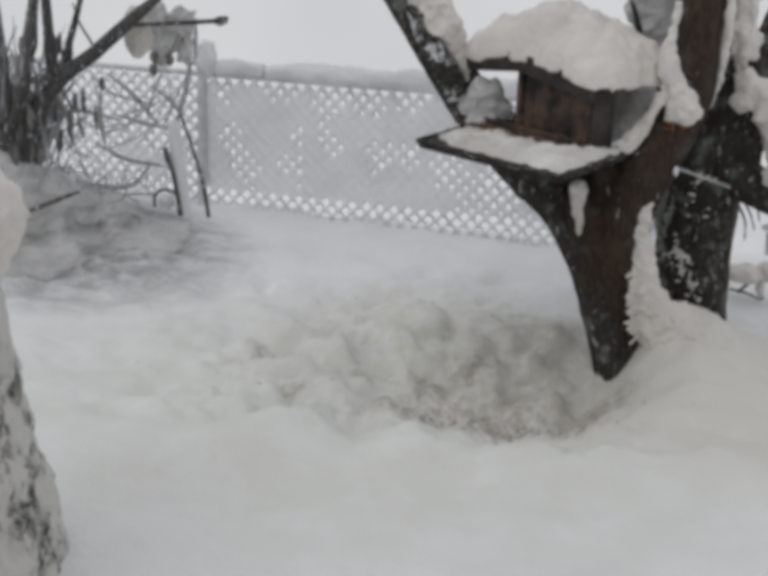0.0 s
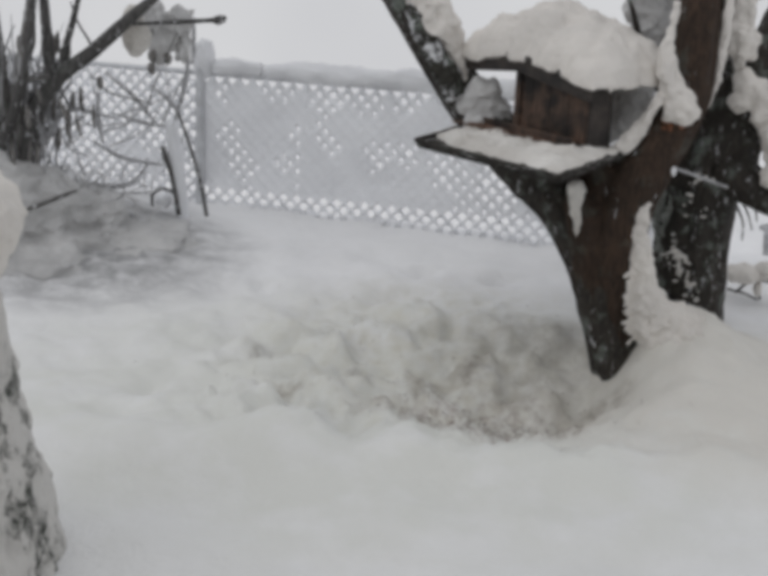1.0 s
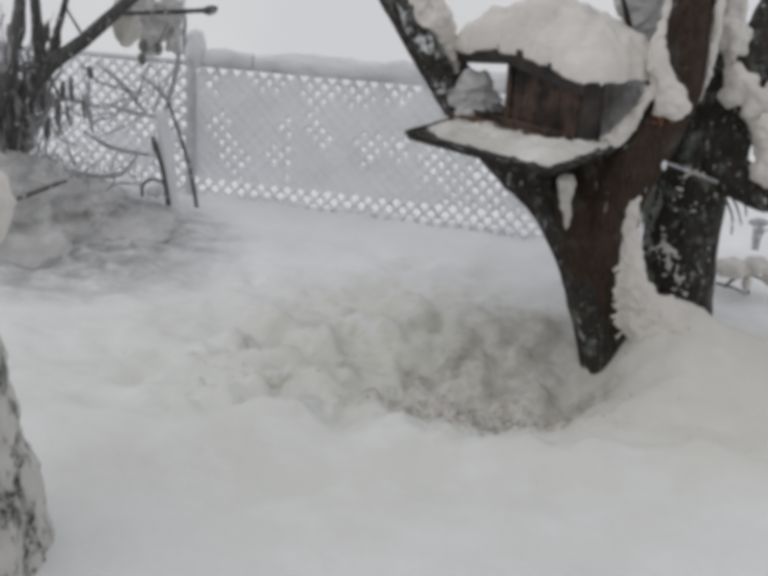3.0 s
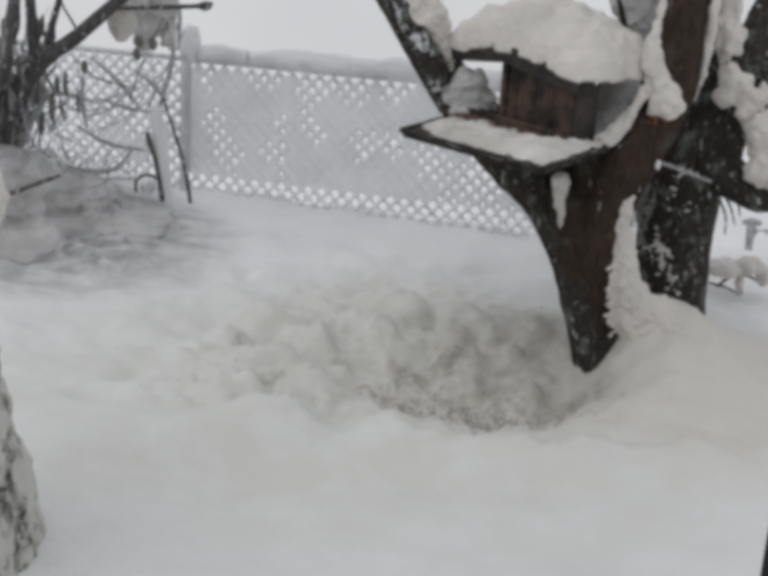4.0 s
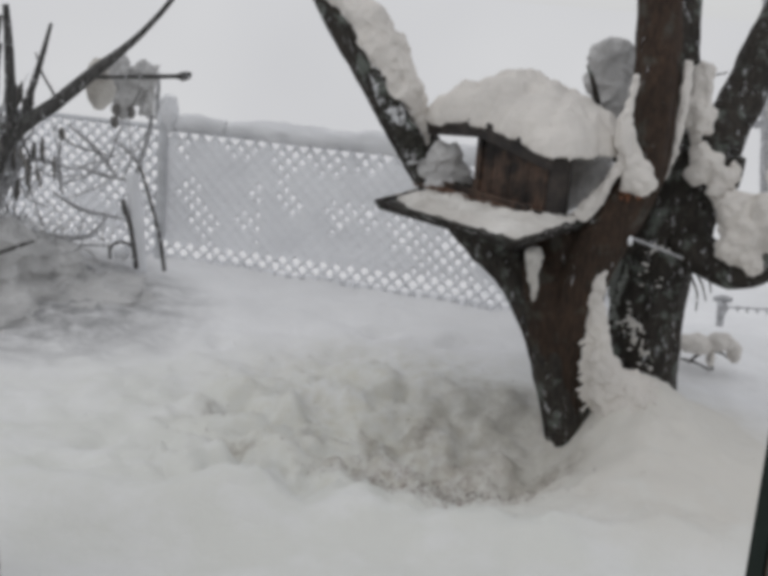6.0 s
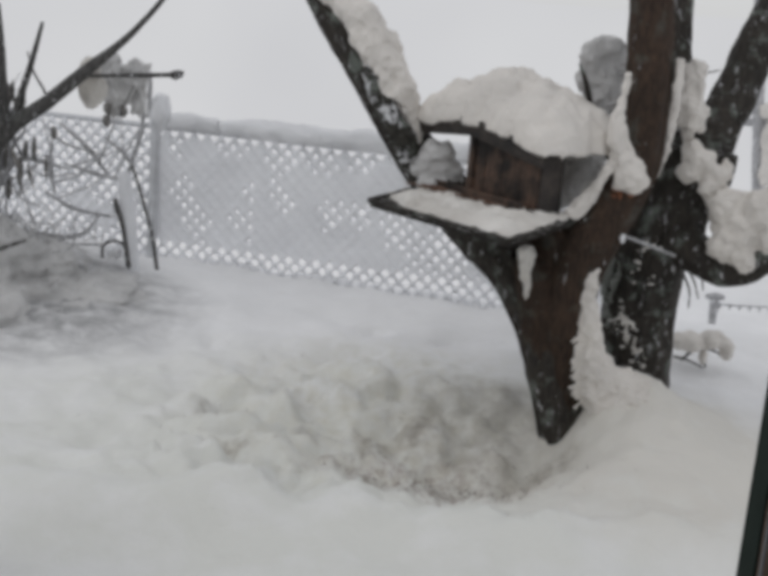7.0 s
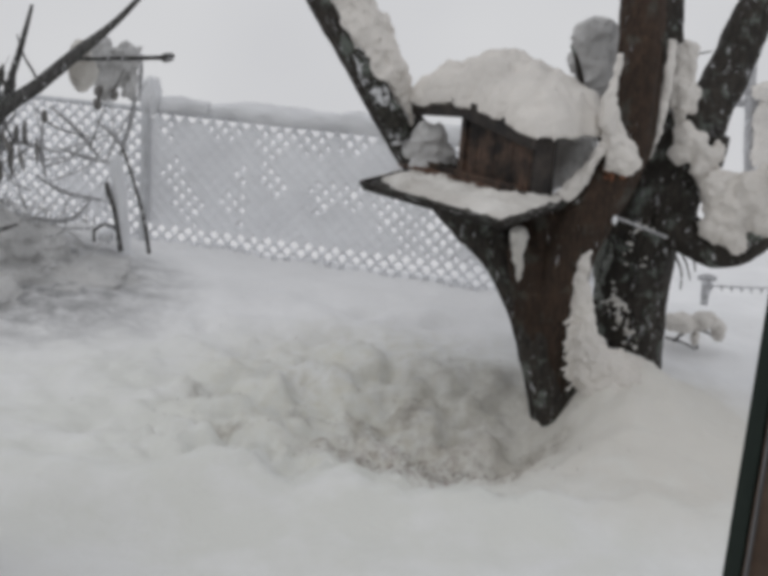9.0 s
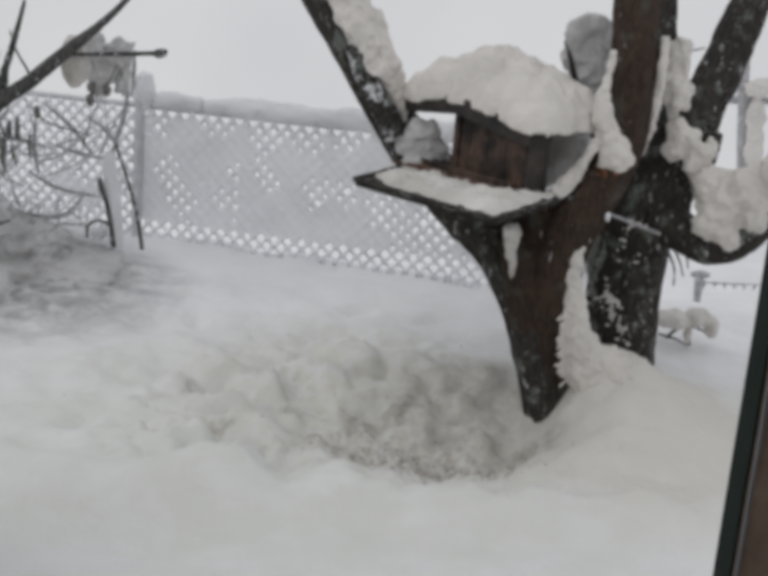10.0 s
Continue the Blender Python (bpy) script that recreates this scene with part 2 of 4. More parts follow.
def add_box(bm, lo, hi, bevel=0.004, m=None):
    lo, hi = Vector(lo), Vector(hi)
    got = bmesh.ops.create_cube(bm, size=1.0)
    vs = got["verts"]
    for v in vs:
        v.co = Vector((lo[i] + (v.co[i] + 0.5) * (hi[i] - lo[i]) for i in range(3)))
    if bevel:
        es = list({e for v in vs for e in v.link_edges})
        out = bmesh.ops.bevel(bm, geom=es, offset=bevel, segments=2, affect="EDGES", profile=0.6)
        vs = list({v for v in out["verts"]} | {v for v in vs if v.is_valid})
    if m:
        bmesh.ops.transform(bm, matrix=m, verts=vs)


def tube_part(name, pts, mat, parent, label="", **k):
    bm = bmesh.new()
    add_tube(bm, pts, **k)
    return part(name, bm, mat, parent, label)


CLUMPS = 0


def snow_clump(blobs, label, name="snow_clump", group="snow on the tree", rough=0.38, mat=None, level=4):
    """One lump of lying snow made of a few merged swellings: rows of centre, size."""
    global CLUMPS
    bm = bmesh.new()
    for c, s in blobs:
        CLUMPS += 1
        add_blob(bm, c, s, rough, seed=CLUMPS * 1.7, level=level)
    ob = part(name, bm, mat or SNOW)
    skin(ob)
    return tagged(ob, label, "snow", group)


CRUST = bpy.data.textures.new("ragged_crust", "CLOUDS")
CRUST.noise_scale, CRUST.noise_depth = 0.03, 4


def skin(ob, cell=0.008, rounds=3, ragged=0.024):
    """Melts overlapping swellings into one soft skin."""
    mod = ob.modifiers.new("merge", "REMESH")
    mod.mode, mod.voxel_size, mod.use_smooth_shade = "VOXEL", cell, True
    soft = ob.modifiers.new("soften", "SMOOTH")
    soft.factor, soft.iterations = 0.5, rounds
    if cell > 0.006:
        crust = ob.modifiers.new("crust", "DISPLACE")
        crust.texture, crust.texture_coords, crust.strength, crust.mid_level = CRUST, "GLOBAL", ragged, 0.5


# ---- ground ----
def bell(x, y, cx, cy, rx, ry, turn=0.0):
    c, s = math.cos(turn), math.sin(turn)
    dx, dy = x - cx, y - cy
    a, b = (c * dx + s * dy) / rx, (-s * dx + c * dy) / ry
    return math.exp(-(a * a + b * b))


DENTS = (((0.142, 5.676, 0.050), 0.07, 0.05), ((0.506, 5.633, 0.050), 0.08, 0.05), ((-0.024, 5.381, 0.050), 0.14, 0.06),
         ((-0.626, 5.429, 0.050), 0.05, 0.05), ((-0.356, 5.148, 0.030), 0.07, 0.06), ((-0.529, 4.621, 0.030), 0.05, 0.12),
         ((-0.373, 4.172, 0.030), 0.11, 0.07), ((-0.912, 4.256, 0.030), 0.08, 0.05), ((0.026, 4.376, -0.030), 0.05, 0.04),
         ((-0.032, 3.910, 0.020), 0.07, 0.05), ((-0.48, 4.72, 0.0), 0.06, 0.10), ((-0.14, 4.60, 0.0), 0.06, 0.05), ((-0.95, 3.95, 0.0), 0.12, 0.06))


def ground_height(x, y):
    z = 0.15 / (1 + math.exp(-max(-40, min(40, (y - 5.45) * 4.5))))
    # unseen land made to fall away beyond the fence, so bright distance fills its holes
    past = max(0.0, y - (6.41 - 0.262 * x if -40 < x < 9 else 16.9 if x <= -40 else 4.05) - 0.1)
    right = min(1.0, max(0.0, (x - 1.1) / 0.6))
    fall = 0.225 * min(past, 2.6) + 0.45 * max(0.0, past - 6.5)
    z -= min(60.0, right * fall + (1 - right) * 0.6 * past)
    if -4 < x < 6 and 1 < y < 9:
        # the hollow that the birds have trodden out, and the rim before it
        hollow = bell(x, y, 0.38, 4.40, 0.55, 0.36, -0.35)
        z -= 0.19 * hollow + 0.06 * bell(x, y, 0.84, 4.46, 0.2, 0.16)
        z -= 0.10 * bell(x, y, 0.80, 4.42, 0.22, 0.30)
        z += 0.075 * bell(x, y, 1.33, 4.82, 0.26, 0.22)
        z += 0.09 * bell(x, y, 0.15, 3.66, 1.6, 0.17) + 0.05 * bell(x, y, -0.42, 3.95, 0.32, 0.2, -0.5)
        z += 0.06 * bell(x, y, 0.35, 5.05, 0.5, 0.22)
        z += 0.065 * bell(x, y, -0.01, 3.93, 0.30, 0.10, -0.93) - 0.06 * bell(x, y, 0.24, 4.14, 0.24, 0.15, -0.7)
        # drift against the trunks
        z += 0.225 * bell(x, y, 1.17, 4.60, 0.26, 0.36) + 0.05 * bell(x, y, 1.5, 4.4, 0.4, 0.4) + 0.1 * bell(x, y, 1.05, 4.1, 0.5, 0.35) + 0.03 * bell(x, y, 1.06, 4.5, 0.13, 0.2)
        # bank under the shrubs
        z += 0.17 * bell(x, y, -1.95, 6.1, 0.75, 0.6, 0.2) + 0.1 * bell(x, y, -2.4, 5.6, 0.6, 0.5)
        for (cx, cy, cz), rx, ry in DENTS:
            if abs(x - cx) < 0.5 and abs(y - cy) < 0.5:
                z -= 0.07 * bell(x, y, cx, cy, rx, ry)
        q = Vector((x, y, 0))
        z += 0.04 * noise.noise(q * 1.7) + 0.024 * noise.noise(q * 4.1)
        lumpy = min(1.0, hollow * 1.1 + 0.55 * bell(x, y, 0.55, 3.72, 0.8, 0.13) + 0.7 * bell(x, y, -0.35, 4.2, 0.45, 0.28) + 0.9 * bell(x, y, -0.2, 3.95, 0.6, 0.22) + 0.9 * bell(x, y, -0.02, 4.75, 0.95, 0.55))
        if lumpy > 0.02:
            warp = q + 0.09 * noise.noise_vector(q * 4.0)
            cells = noise.voronoi(warp * 5.5)[0]
            z += lumpy * (0.075 * noise.fractal(q * 5.0, 0.75, 2.1, 5) + 0.032 * noise.ridged_multi_fractal(q * 6.0 + Vector((3, 1, 0)), 0.9, 2.0, 3, 1.0, 2.0) - 0.03)
            z += lumpy * 0.055 * (0.45 - 1.25 * min(0.8, cells[0]) ** 2)
        z += (0.25 + 0.75 * bell(x, y, -0.3, 4.9, 1.3, 0.7)) * 0.026 * noise.fractal(q * 5.5, 0.8, 2.1, 4)
        z += 0.004 * noise.noise(q * 14) + 0.03 * bell(x, y, 1.2, 4.55, 0.45, 0.4) * noise.fractal(q * 8.0, 0.8, 2.1, 4)
    else:
        q = Vector((x, y, 0))
        z += 0.12 * noise.noise(q * 0.15) * min(1, max(0, (y - 9) / 8))
    return z


def spread(centre, lo, hi, step, far, grow=1.22):
    mid = list(np.arange(lo, hi + 1e-6, step))
    up, s = [hi], step
    while up[-1] < far:
        s *= grow
        up.append(up[-1] + s)
    dn, s = [lo], step
    while dn[-1] > -far:
        s *= grow
        dn.append(dn[-1] - s)
    return list(reversed(dn[1:])) + mid + up[1:]


xs, ys = spread(0, -2.6, 3.2, 0.024, 900), spread(0, 2.2, 7.6, 0.024, 900)
verts = [(x, y, ground_height(x, y)) for y in ys for x in xs]
w = len(xs)
faces = [(j * w + i, j * w + i + 1, (j + 1) * w + i + 1, (j + 1) * w + i) for j in range(len(ys) - 1) for i in range(w - 1)]
me = bpy.data.meshes.new("ground")
me.from_pydata(verts, [], faces)
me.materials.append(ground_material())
me.shade_smooth()
tagged(new("ground", me), "deep trodden snow covering the whole yard", "snow ground", kind="structure")

# ---- chain-link fence ----
FENCE_A, FENCE_B = Vector((-3.6, 7.35, 0)), Vector((1.45, 6.03, 0))
FENCE_LEN = (FENCE_B - FENCE_A).length
FENCE_U = (FENCE_B - FENCE_A).normalized()
FENCE_N = Vector((FENCE_U.y, -FENCE_U.x, 0))
FENCE_LOW, FENCE_TOP = 0.125, 0.910
fence = thing("chain_link_fence", FENCE_A + Vector((0, 0, 0.1)), "galvanised chain-link fence clogged and capped with snow", "fence")


def on_fence(s, z, out=0.0):
    p = FENCE_A + FENCE_U * s + FENCE_N * out
    return Vector((p.x, p.y, z))


POST_S = (on_fence(0, 0) - Vector(((-1.146, 6.712, 0.789)))).dot(FENCE_U) * -1
for s in (POST_S - 1.9, POST_S, POST_S + 2.9):
    tube_part("post", [(on_fence(s, 0.0, 0.02), 0.026), (on_fence(s, 0.5, 0.02), 0.027), (on_fence(s, 1.0, 0.02), 0.028)], RIMED_STEEL, fence, "rimed steel post", segs=16, step=0.04, rough=0.08, freq=12)
tube_part("top_rail", [(on_fence(0.02, FENCE_TOP, -0.02), 0.017), (on_fence(FENCE_LEN / 2, FENCE_TOP, -0.02), 0.017), (on_fence(FENCE_LEN, FENCE_TOP, -0.02), 0.017)], RIMED_STEEL, fence, segs=12, step=0.3)

# rimed wires in two slanting families
CELL_W, CELL_H = 0.080, 0.080
bm = bmesh.new()
for fam in (1, -1):
    n0 = int(-(FENCE_TOP - FENCE_LOW) / CELL_H) - 2
    for i in range(n0, int(FENCE_LEN / CELL_W) + 14):
        pts = []
        for k in range(0, 22):
            z = FENCE_LOW + k * CELL_H / 2
            s = i * CELL_W + fam * k * CELL_W / 2
            if z <= FENCE_TOP + 0.001 and 0 <= s <= FENCE_LEN:
                thick = (0.0128 if s < POST_S else 0.0108 if z > 0.28 else 0.0088) + 0.003 * noise.noise(Vector((s * 2.3, z * 3, fam)))
                pts.append((on_fence(s, z, 0.004 * fam), thick))
        if len(pts) > 1:
            add_tube(bm, pts, segs=6, step=0.05)
mesh_wire = part("wire_mesh", bm, SNOW_CRUST, fence, "wire netting thickly coated with rime")
mesh_wire["kind"] = "stuff"


# rime swellings where the wires cross
KNOT = bmesh.new()
bmesh.ops.create_icosphere(KNOT, subdivisions=2, radius=1.0)
KNOT_V, KNOT_F = [v.co.copy() for v in KNOT.verts], [[v.index for v in f.verts] for f in KNOT.faces]
KNOT.free()
verts, faces = [], []
for k in range(0, int((FENCE_TOP - FENCE_LOW) / (CELL_H / 2)) + 1):
    for i in range(int(FENCE_LEN / CELL_W)):
        c = on_fence((i + (0.5 if k % 2 else 0)) * CELL_W, FENCE_LOW + k * CELL_H / 2)
        r = (0.0195 if i * CELL_W < POST_S else 0.0165 if k > 3 else 0.013) + 0.005 * noise.noise(c * 9)
        base = len(verts)
        verts += [c + v * r for v in KNOT_V]
        faces += [[base + j for j in f] for f in KNOT_F]
me = bpy.data.meshes.new("rime")
me.from_pydata(verts, [], faces)
me.materials.append(SNOW_CRUST)
me.shade_smooth()
knots = new("rime", me)
knots.parent = fence
knots.matrix_parent_inverse = fence.matrix_basis.inverted()
knots["kind"] = "stuff"

# gaps that the wind has left in the packed netting: along the fence from the post, height, reach
GAPS = ((0.24, 0.43, 0.09), (0.21, 0.51, 0.06), (0.31, 0.38, 0.07), (0.55, 0.44, 0.09), (0.16, 0.60, 0.06), (0.12, 0.80, 0.07), (0.47, 0.88, 0.09), (0.78, 0.85, 0.13), (0.97, 0.87, 0.11),
        (1.20, 0.86, 0.10), (0.71, 0.65, 0.05), (0.80, 0.57, 0.06), (0.57, 0.61, 0.05), (1.05, 0.50, 0.07), (1.22, 0.56, 0.06), (1.75, 0.42, 0.16), (1.45, 0.45, 0.10), (1.60, 0.62, 0.08))


def openness(s, z):
    """How far a mesh of the netting stands open: 1 beside the shrubs, near 0 where snow has packed it."""
    d = s - POST_S
    f = 0.5 * noise.noise(Vector((s * 1.6, z * 3.5, 2.0))) + 0.5 * noise.noise(Vector((s * 6, z * 6, 5.0)))
    if d < 0:
        return 0.85 + f
    if z - FENCE_LOW < 0.155:
        return 0.78 + 0.3 * f
    gap = max(math.exp(-((d - a) ** 2 + (z - b) ** 2) / r ** 2) for a, b, r in GAPS)
    return 0.75 * gap + 0.3 * f + (0.09 if d > 1.0 and z < 0.62 else 0.0)


rng = random.Random(4)
bm = bmesh.new()
for k in range(1, int((FENCE_TOP - FENCE_LOW) / (CELL_H / 2))):
    for i in range(int(FENCE_LEN / CELL_W)):
        s, z = (i + (0.5 if k % 2 == 0 else 0)) * CELL_W, FENCE_LOW + k * CELL_H / 2
        gap = openness(s, z) + rng.uniform(-0.17, 0.17)
        if gap > (0.55 if s < POST_S else 0.95):
            continue
        # a pad of snow in the mesh, pierced by a round hole where it is not full
        c, front = on_fence(s, z), 0.0155 + rng.uniform(-0.0015, 0.0015)
        hole = min(0.72, 0.30 + 0.5 * gap) if gap > 0.28 else 0.0
        outer, inner, behind, rear = [], [], [], []
        for j in range(12):
            w = j * math.pi / 6
            dx, dz = math.cos(w), math.sin(w)
            reach = 0.5 / (abs(dx) + abs(dz))
            wide = hole * (0.46 if z - FENCE_LOW < 0.155 else 0.33) * (1 + 0.2 * rng.uniform(-1, 1))
            for ring, size, out in ((outer, reach, front + 0.001), (inner, wide if hole else 0.2, front - (0.004 if hole else 0.002 + 0.008 * max(0.0, gap))), (behind, wide if hole else 0.2, front - 0.016), (rear, reach, front - 0.02)):
                ring.append(bm.verts.new(c + FENCE_U * dx * size * CELL_W + Vector((0, 0, dz * size * CELL_H)) + FENCE_N * out))
        for a, b in ((outer, inner), (inner, behind), (behind, rear)):
            if a is inner and not hole:
                continue
            for j in range(12):
                bm.faces.new((a[j], a[(j + 1) % 12], b[(j + 1) % 12], b[j]))
        if not hole:
            bm.faces.new(inner)
            bm.faces.new(list(reversed(behind)))
plug = part("snow_packing", bm, SNOW_CRUST, fence, "snow packed into the netting")
plug["kind"] = "stuff"


def ridge(name, s0, s1, z, r, seed, label):
    bm = bmesh.new()
    k = max(3, int((s1 - s0) / 0.12))
    pts = []
    for i in range(k + 1):
        s = s0 + (s1 - s0) * i / k
        e = min(1, 0.75 + 2 * min(i, k - i) / k)
        pts.append((on_fence(s, z + 0.02 * noise.noise(Vector((s * 2, seed, 0))), -0.02), r * e * (1 + 0.25 * noise.noise(Vector((s * 5, seed, 3))))))
    add_tube(bm, pts, segs=20, step=0.02, rough=0.3, freq=8, long=1.0, seed=seed)
    return tagged(part(name, bm, SNOW_BACKLIT), label, "snow", "snow on the fence")


ridge("snow_ridge", POST_S + 0.06, POST_S + 0.36, FENCE_TOP + 0.04, 0.048, 1.0, "short rounded snow ridge on the fence rail")
ridge("snow_ridge", POST_S + 0.37, POST_S + 2.6, FENCE_TOP + 0.04, 0.055, 2.0, "long snow ridge lying on the fence rail")
tagged(part("snow_mound", (lambda b: (add_blob(b, on_fence(POST_S + 0.01, 0.99, -0.01), (0.065, 0.065, 0.11), 0.15), b)[1])(bmesh.new()), SNOW_BACKLIT), "tall snow cap on a fence post", "snow", "snow on the fence")

# ---- the tree that carries the feeder ----
tree = thing("tree", (0.98, 4.75, -0.05), "old gnarled tree with forked dark wet trunk and snow", "tree")
tube_part("trunk", [((1.028, 4.720, -0.281), 0.13), ((0.948, 4.720, 0.072), 0.12), ((0.879, 4.730, 0.282), 0.123), ((0.821, 4.780, 0.457), 0.128), ((0.703, 4.850, 0.631), 0.12), ((0.536, 4.950, 0.771), 0.108),
                    ((0.393, 5.050, 0.911), 0.10), ((0.250, 5.130, 1.059), 0.098), ((0.065, 5.200, 1.334), 0.092), ((-0.125, 5.280, 1.597), 0.085), ((-0.303, 5.350, 1.850), 0.075)],
          BARK_DARK, tree, "dark lichened lower trunk", segs=56, step=0.015, rough=0.12, freq=9, long=0.35, seed=1.0)
tube_part("limb", [((0.969, 4.700, -0.030), 0.09), ((0.927, 4.700, 0.295), 0.105), ((0.898, 4.680, 0.511), 0.11), ((0.919, 4.670, 0.701), 0.11), ((0.987, 4.670, 0.878), 0.105), ((1.064, 4.700, 1.029), 0.1),
                   ((1.122, 4.750, 1.205), 0.098), ((1.140, 4.800, 1.418), 0.092), ((1.127, 4.850, 1.704), 0.088), ((1.122, 4.900, 1.970), 0.08)],
          BARK_BROWN, tree, segs=56, step=0.015, rough=0.10, freq=9, long=0.35, seed=4.0)
rear_trunk = tube_part("trunk", [((1.361, 5.100, -0.130), 0.15), ((1.324, 5.100, 0.152), 0.15), ((1.308, 5.120, 0.423), 0.165), ((1.300, 5.120, 0.649), 0.175), ((1.352, 5.100, 0.878), 0.18), ((1.416, 5.080, 1.081), 0.16),
                    ((1.514, 5.100, 1.256), 0.11), ((1.600, 5.150, 1.427), 0.095), ((1.701, 5.200, 1.703), 0.085), ((1.798, 5.250, 1.997), 0.075)],
          BARK_DARK, tree, "dark lichened trunk", segs=56, step=0.018, rough=0.14, freq=8, long=0.5, seed=8.0)
tube_part("limb", [((1.331, 5.050, 1.015), 0.1), ((1.348, 5.080, 1.182), 0.085), ((1.349, 5.150, 1.407), 0.075), ((1.327, 5.250, 1.713), 0.07), ((1.334, 5.300, 1.981), 0.06)],
          BARK_DARK, tree, segs=36, step=0.02, rough=0.12, freq=8, long=0.5, seed=9.0)
drooping = tube_part("limb", [((1.380, 5.000, 0.813), 0.1), ((1.478, 4.900, 0.759), 0.085), ((1.577, 4.820, 0.724), 0.075), ((1.679, 4.750, 0.794), 0.068), ((1.781, 4.700, 0.943), 0.06), ((1.905, 4.600, 1.168), 0.05), ((2.048, 4.500, 1.327), 0.035)],
          BARK_DARK, tree, "drooping limb bent under snow", segs=36, step=0.015, rough=0.10, freq=8, long=0.5, seed=10.0)
tube_part("fork", [((0.870, 4.730, 0.324), 0.115), ((0.835, 4.730, 0.492), 0.128), ((0.800, 4.740, 0.634), 0.122), ((0.777, 4.770, 0.730), 0.10), ((0.772, 4.820, 0.765), 0.08)],
          BARK_BROWN, tree, segs=48, step=0.015, rough=0.14, freq=9, long=0.4, seed=6.0)
tube_part("fork", [((0.815, 4.755, 0.58), 0.09), ((0.838, 4.745, 0.70), 0.10), ((0.850, 4.725, 0.80), 0.09), ((0.86, 4.71, 0.875), 0.06)], BARK_BROWN, tree, segs=40, step=0.015, rough=0.14, freq=9, long=0.4, seed=14.0)
tube_part("branch", [((0.888, 5.0, 1.515), 0.006), ((0.917, 4.980, 1.447), 0.012), ((0.951, 4.980, 1.348), 0.016), ((0.999, 4.960, 1.228), 0.02), ((1.061, 4.90, 1.136), 0.024), ((1.10, 4.82, 1.08), 0.02)], BARK_DARK, tree, "thin dark branch behind the feeder roof", segs=16, step=0.015, rough=0.2, seed=12.0)
tube_part("branch_stub", [((1.561, 4.980, 1.065), 0.03), ((1.559, 4.950, 1.132), 0.032), ((1.558, 4.930, 1.186), 0.03)], BARK_DARK, tree, segs=20, step=0.01, rough=0.2, seed=3.0)
tube_part("twig", [((1.079, 4.600, 0.873), 0.006), ((1.217, 4.720, 0.819), 0.007), ((1.364, 4.880, 0.755), 0.008)], TWIG_RIMED, rear_trunk, "thin snow-dusted twig", segs=8, step=0.02)
for pts in ((((1.441, 4.950, 0.698)), ((1.478, 4.930, 0.640)), ((1.506, 4.930, 0.566))), (((1.433, 4.950, 0.665)), ((1.466, 4.940, 0.597)), ((1.473, 4.940, 0.517))), (((1.464, 4.930, 0.693)), ((1.502, 4.920, 0.666)), ((1.519, 4.920, 0.606))),
            (((1.297, 4.980, 1.437)), ((1.361, 4.980, 1.498)), ((1.475, 5.000, 1.534)))):
    tube_part("twig", [(Vector(p), 0.006 - 0.0015 * i) for i, p in enumerate(pts)], TWIG_MID, rear_trunk, "thin hanging twig", segs=8, step=0.02)
bm = bmesh.new()
add_blob(bm, ((1.061, 4.560, 0.870)), (0.011, 0.01, 0.02), 0.1, level=2)
part("ice_bead", bm, NAIL_HEAD, tree, "bright bead of ice")
bm = bmesh.new()
for i in range(12):
    c = Vector(((1.052, 4.605, 1.043))) + Vector((rng.uniform(-0.045, 0.045), rng.uniform(-0.004, 0.004), rng.uniform(-0.022, 0.012)))
    add_blob(bm, c, (rng.uniform(0.006, 0.014), 0.012, rng.uniform(0.004, 0.010)), 0.6, seed=i, level=3)
torn = part("torn_wood", bm, WOOD_FRESH, tree, "torn orange wood at the fork")
mod = torn.modifiers.new("merge", "REMESH")
mod.mode, mod.voxel_size, mod.use_smooth_shade = "VOXEL", 0.004, True

# ---- lying snow on the tree ----
def snow_strip(pts, label, rough=0.3, seed=1.0):
    bm = bmesh.new()
    add_tube(bm, pts, segs=36, step=0.01, rough=rough, freq=9, long=1.0, seed=seed)
    ob = part("snow_strip", bm, SNOW)
    skin(ob, 0.007, 1)
    return tagged(ob, label, "snow", "snow on the tree")


snow_strip([((1.023, 4.660, 1.507), 0.012), ((1.011, 4.645, 1.393), 0.017), ((0.995, 4.635, 1.335), 0.030), ((0.997, 4.625, 1.278), 0.039), ((1.022, 4.620, 1.203), 0.043), ((1.046, 4.620, 1.147), 0.052), ((1.066, 4.622, 1.105), 0.064), ((1.078, 4.625, 1.070), 0.062), ((1.082, 4.63, 1.045), 0.02)], "snow wedge packed into the fork", 0.4, 3.0)
snow_strip([((1.000, 4.610, 1.160), 0.019), ((0.963, 4.605, 1.100), 0.024), ((0.920, 4.605, 1.027), 0.025), ((0.878, 4.605, 0.970), 0.027), ((0.836, 4.600, 0.938), 0.022)], "narrow snow edge along a limb", 0.5, 5.0)
snow_strip([((-0.418, 5.330, 2.042), 0.05), ((-0.187, 5.250, 1.756), 0.065), ((-0.020, 5.130, 1.600), 0.074), ((0.040, 5.100, 1.523), 0.082), ((0.098, 5.090, 1.405), 0.090), ((0.152, 5.080, 1.306), 0.086), ((0.205, 5.080, 1.226), 0.058), ((0.240, 5.070, 1.154), 0.030), ((0.252, 5.065, 1.105), 0.010)], "soft snow lying along a slanting limb", 0.32, 7.0)
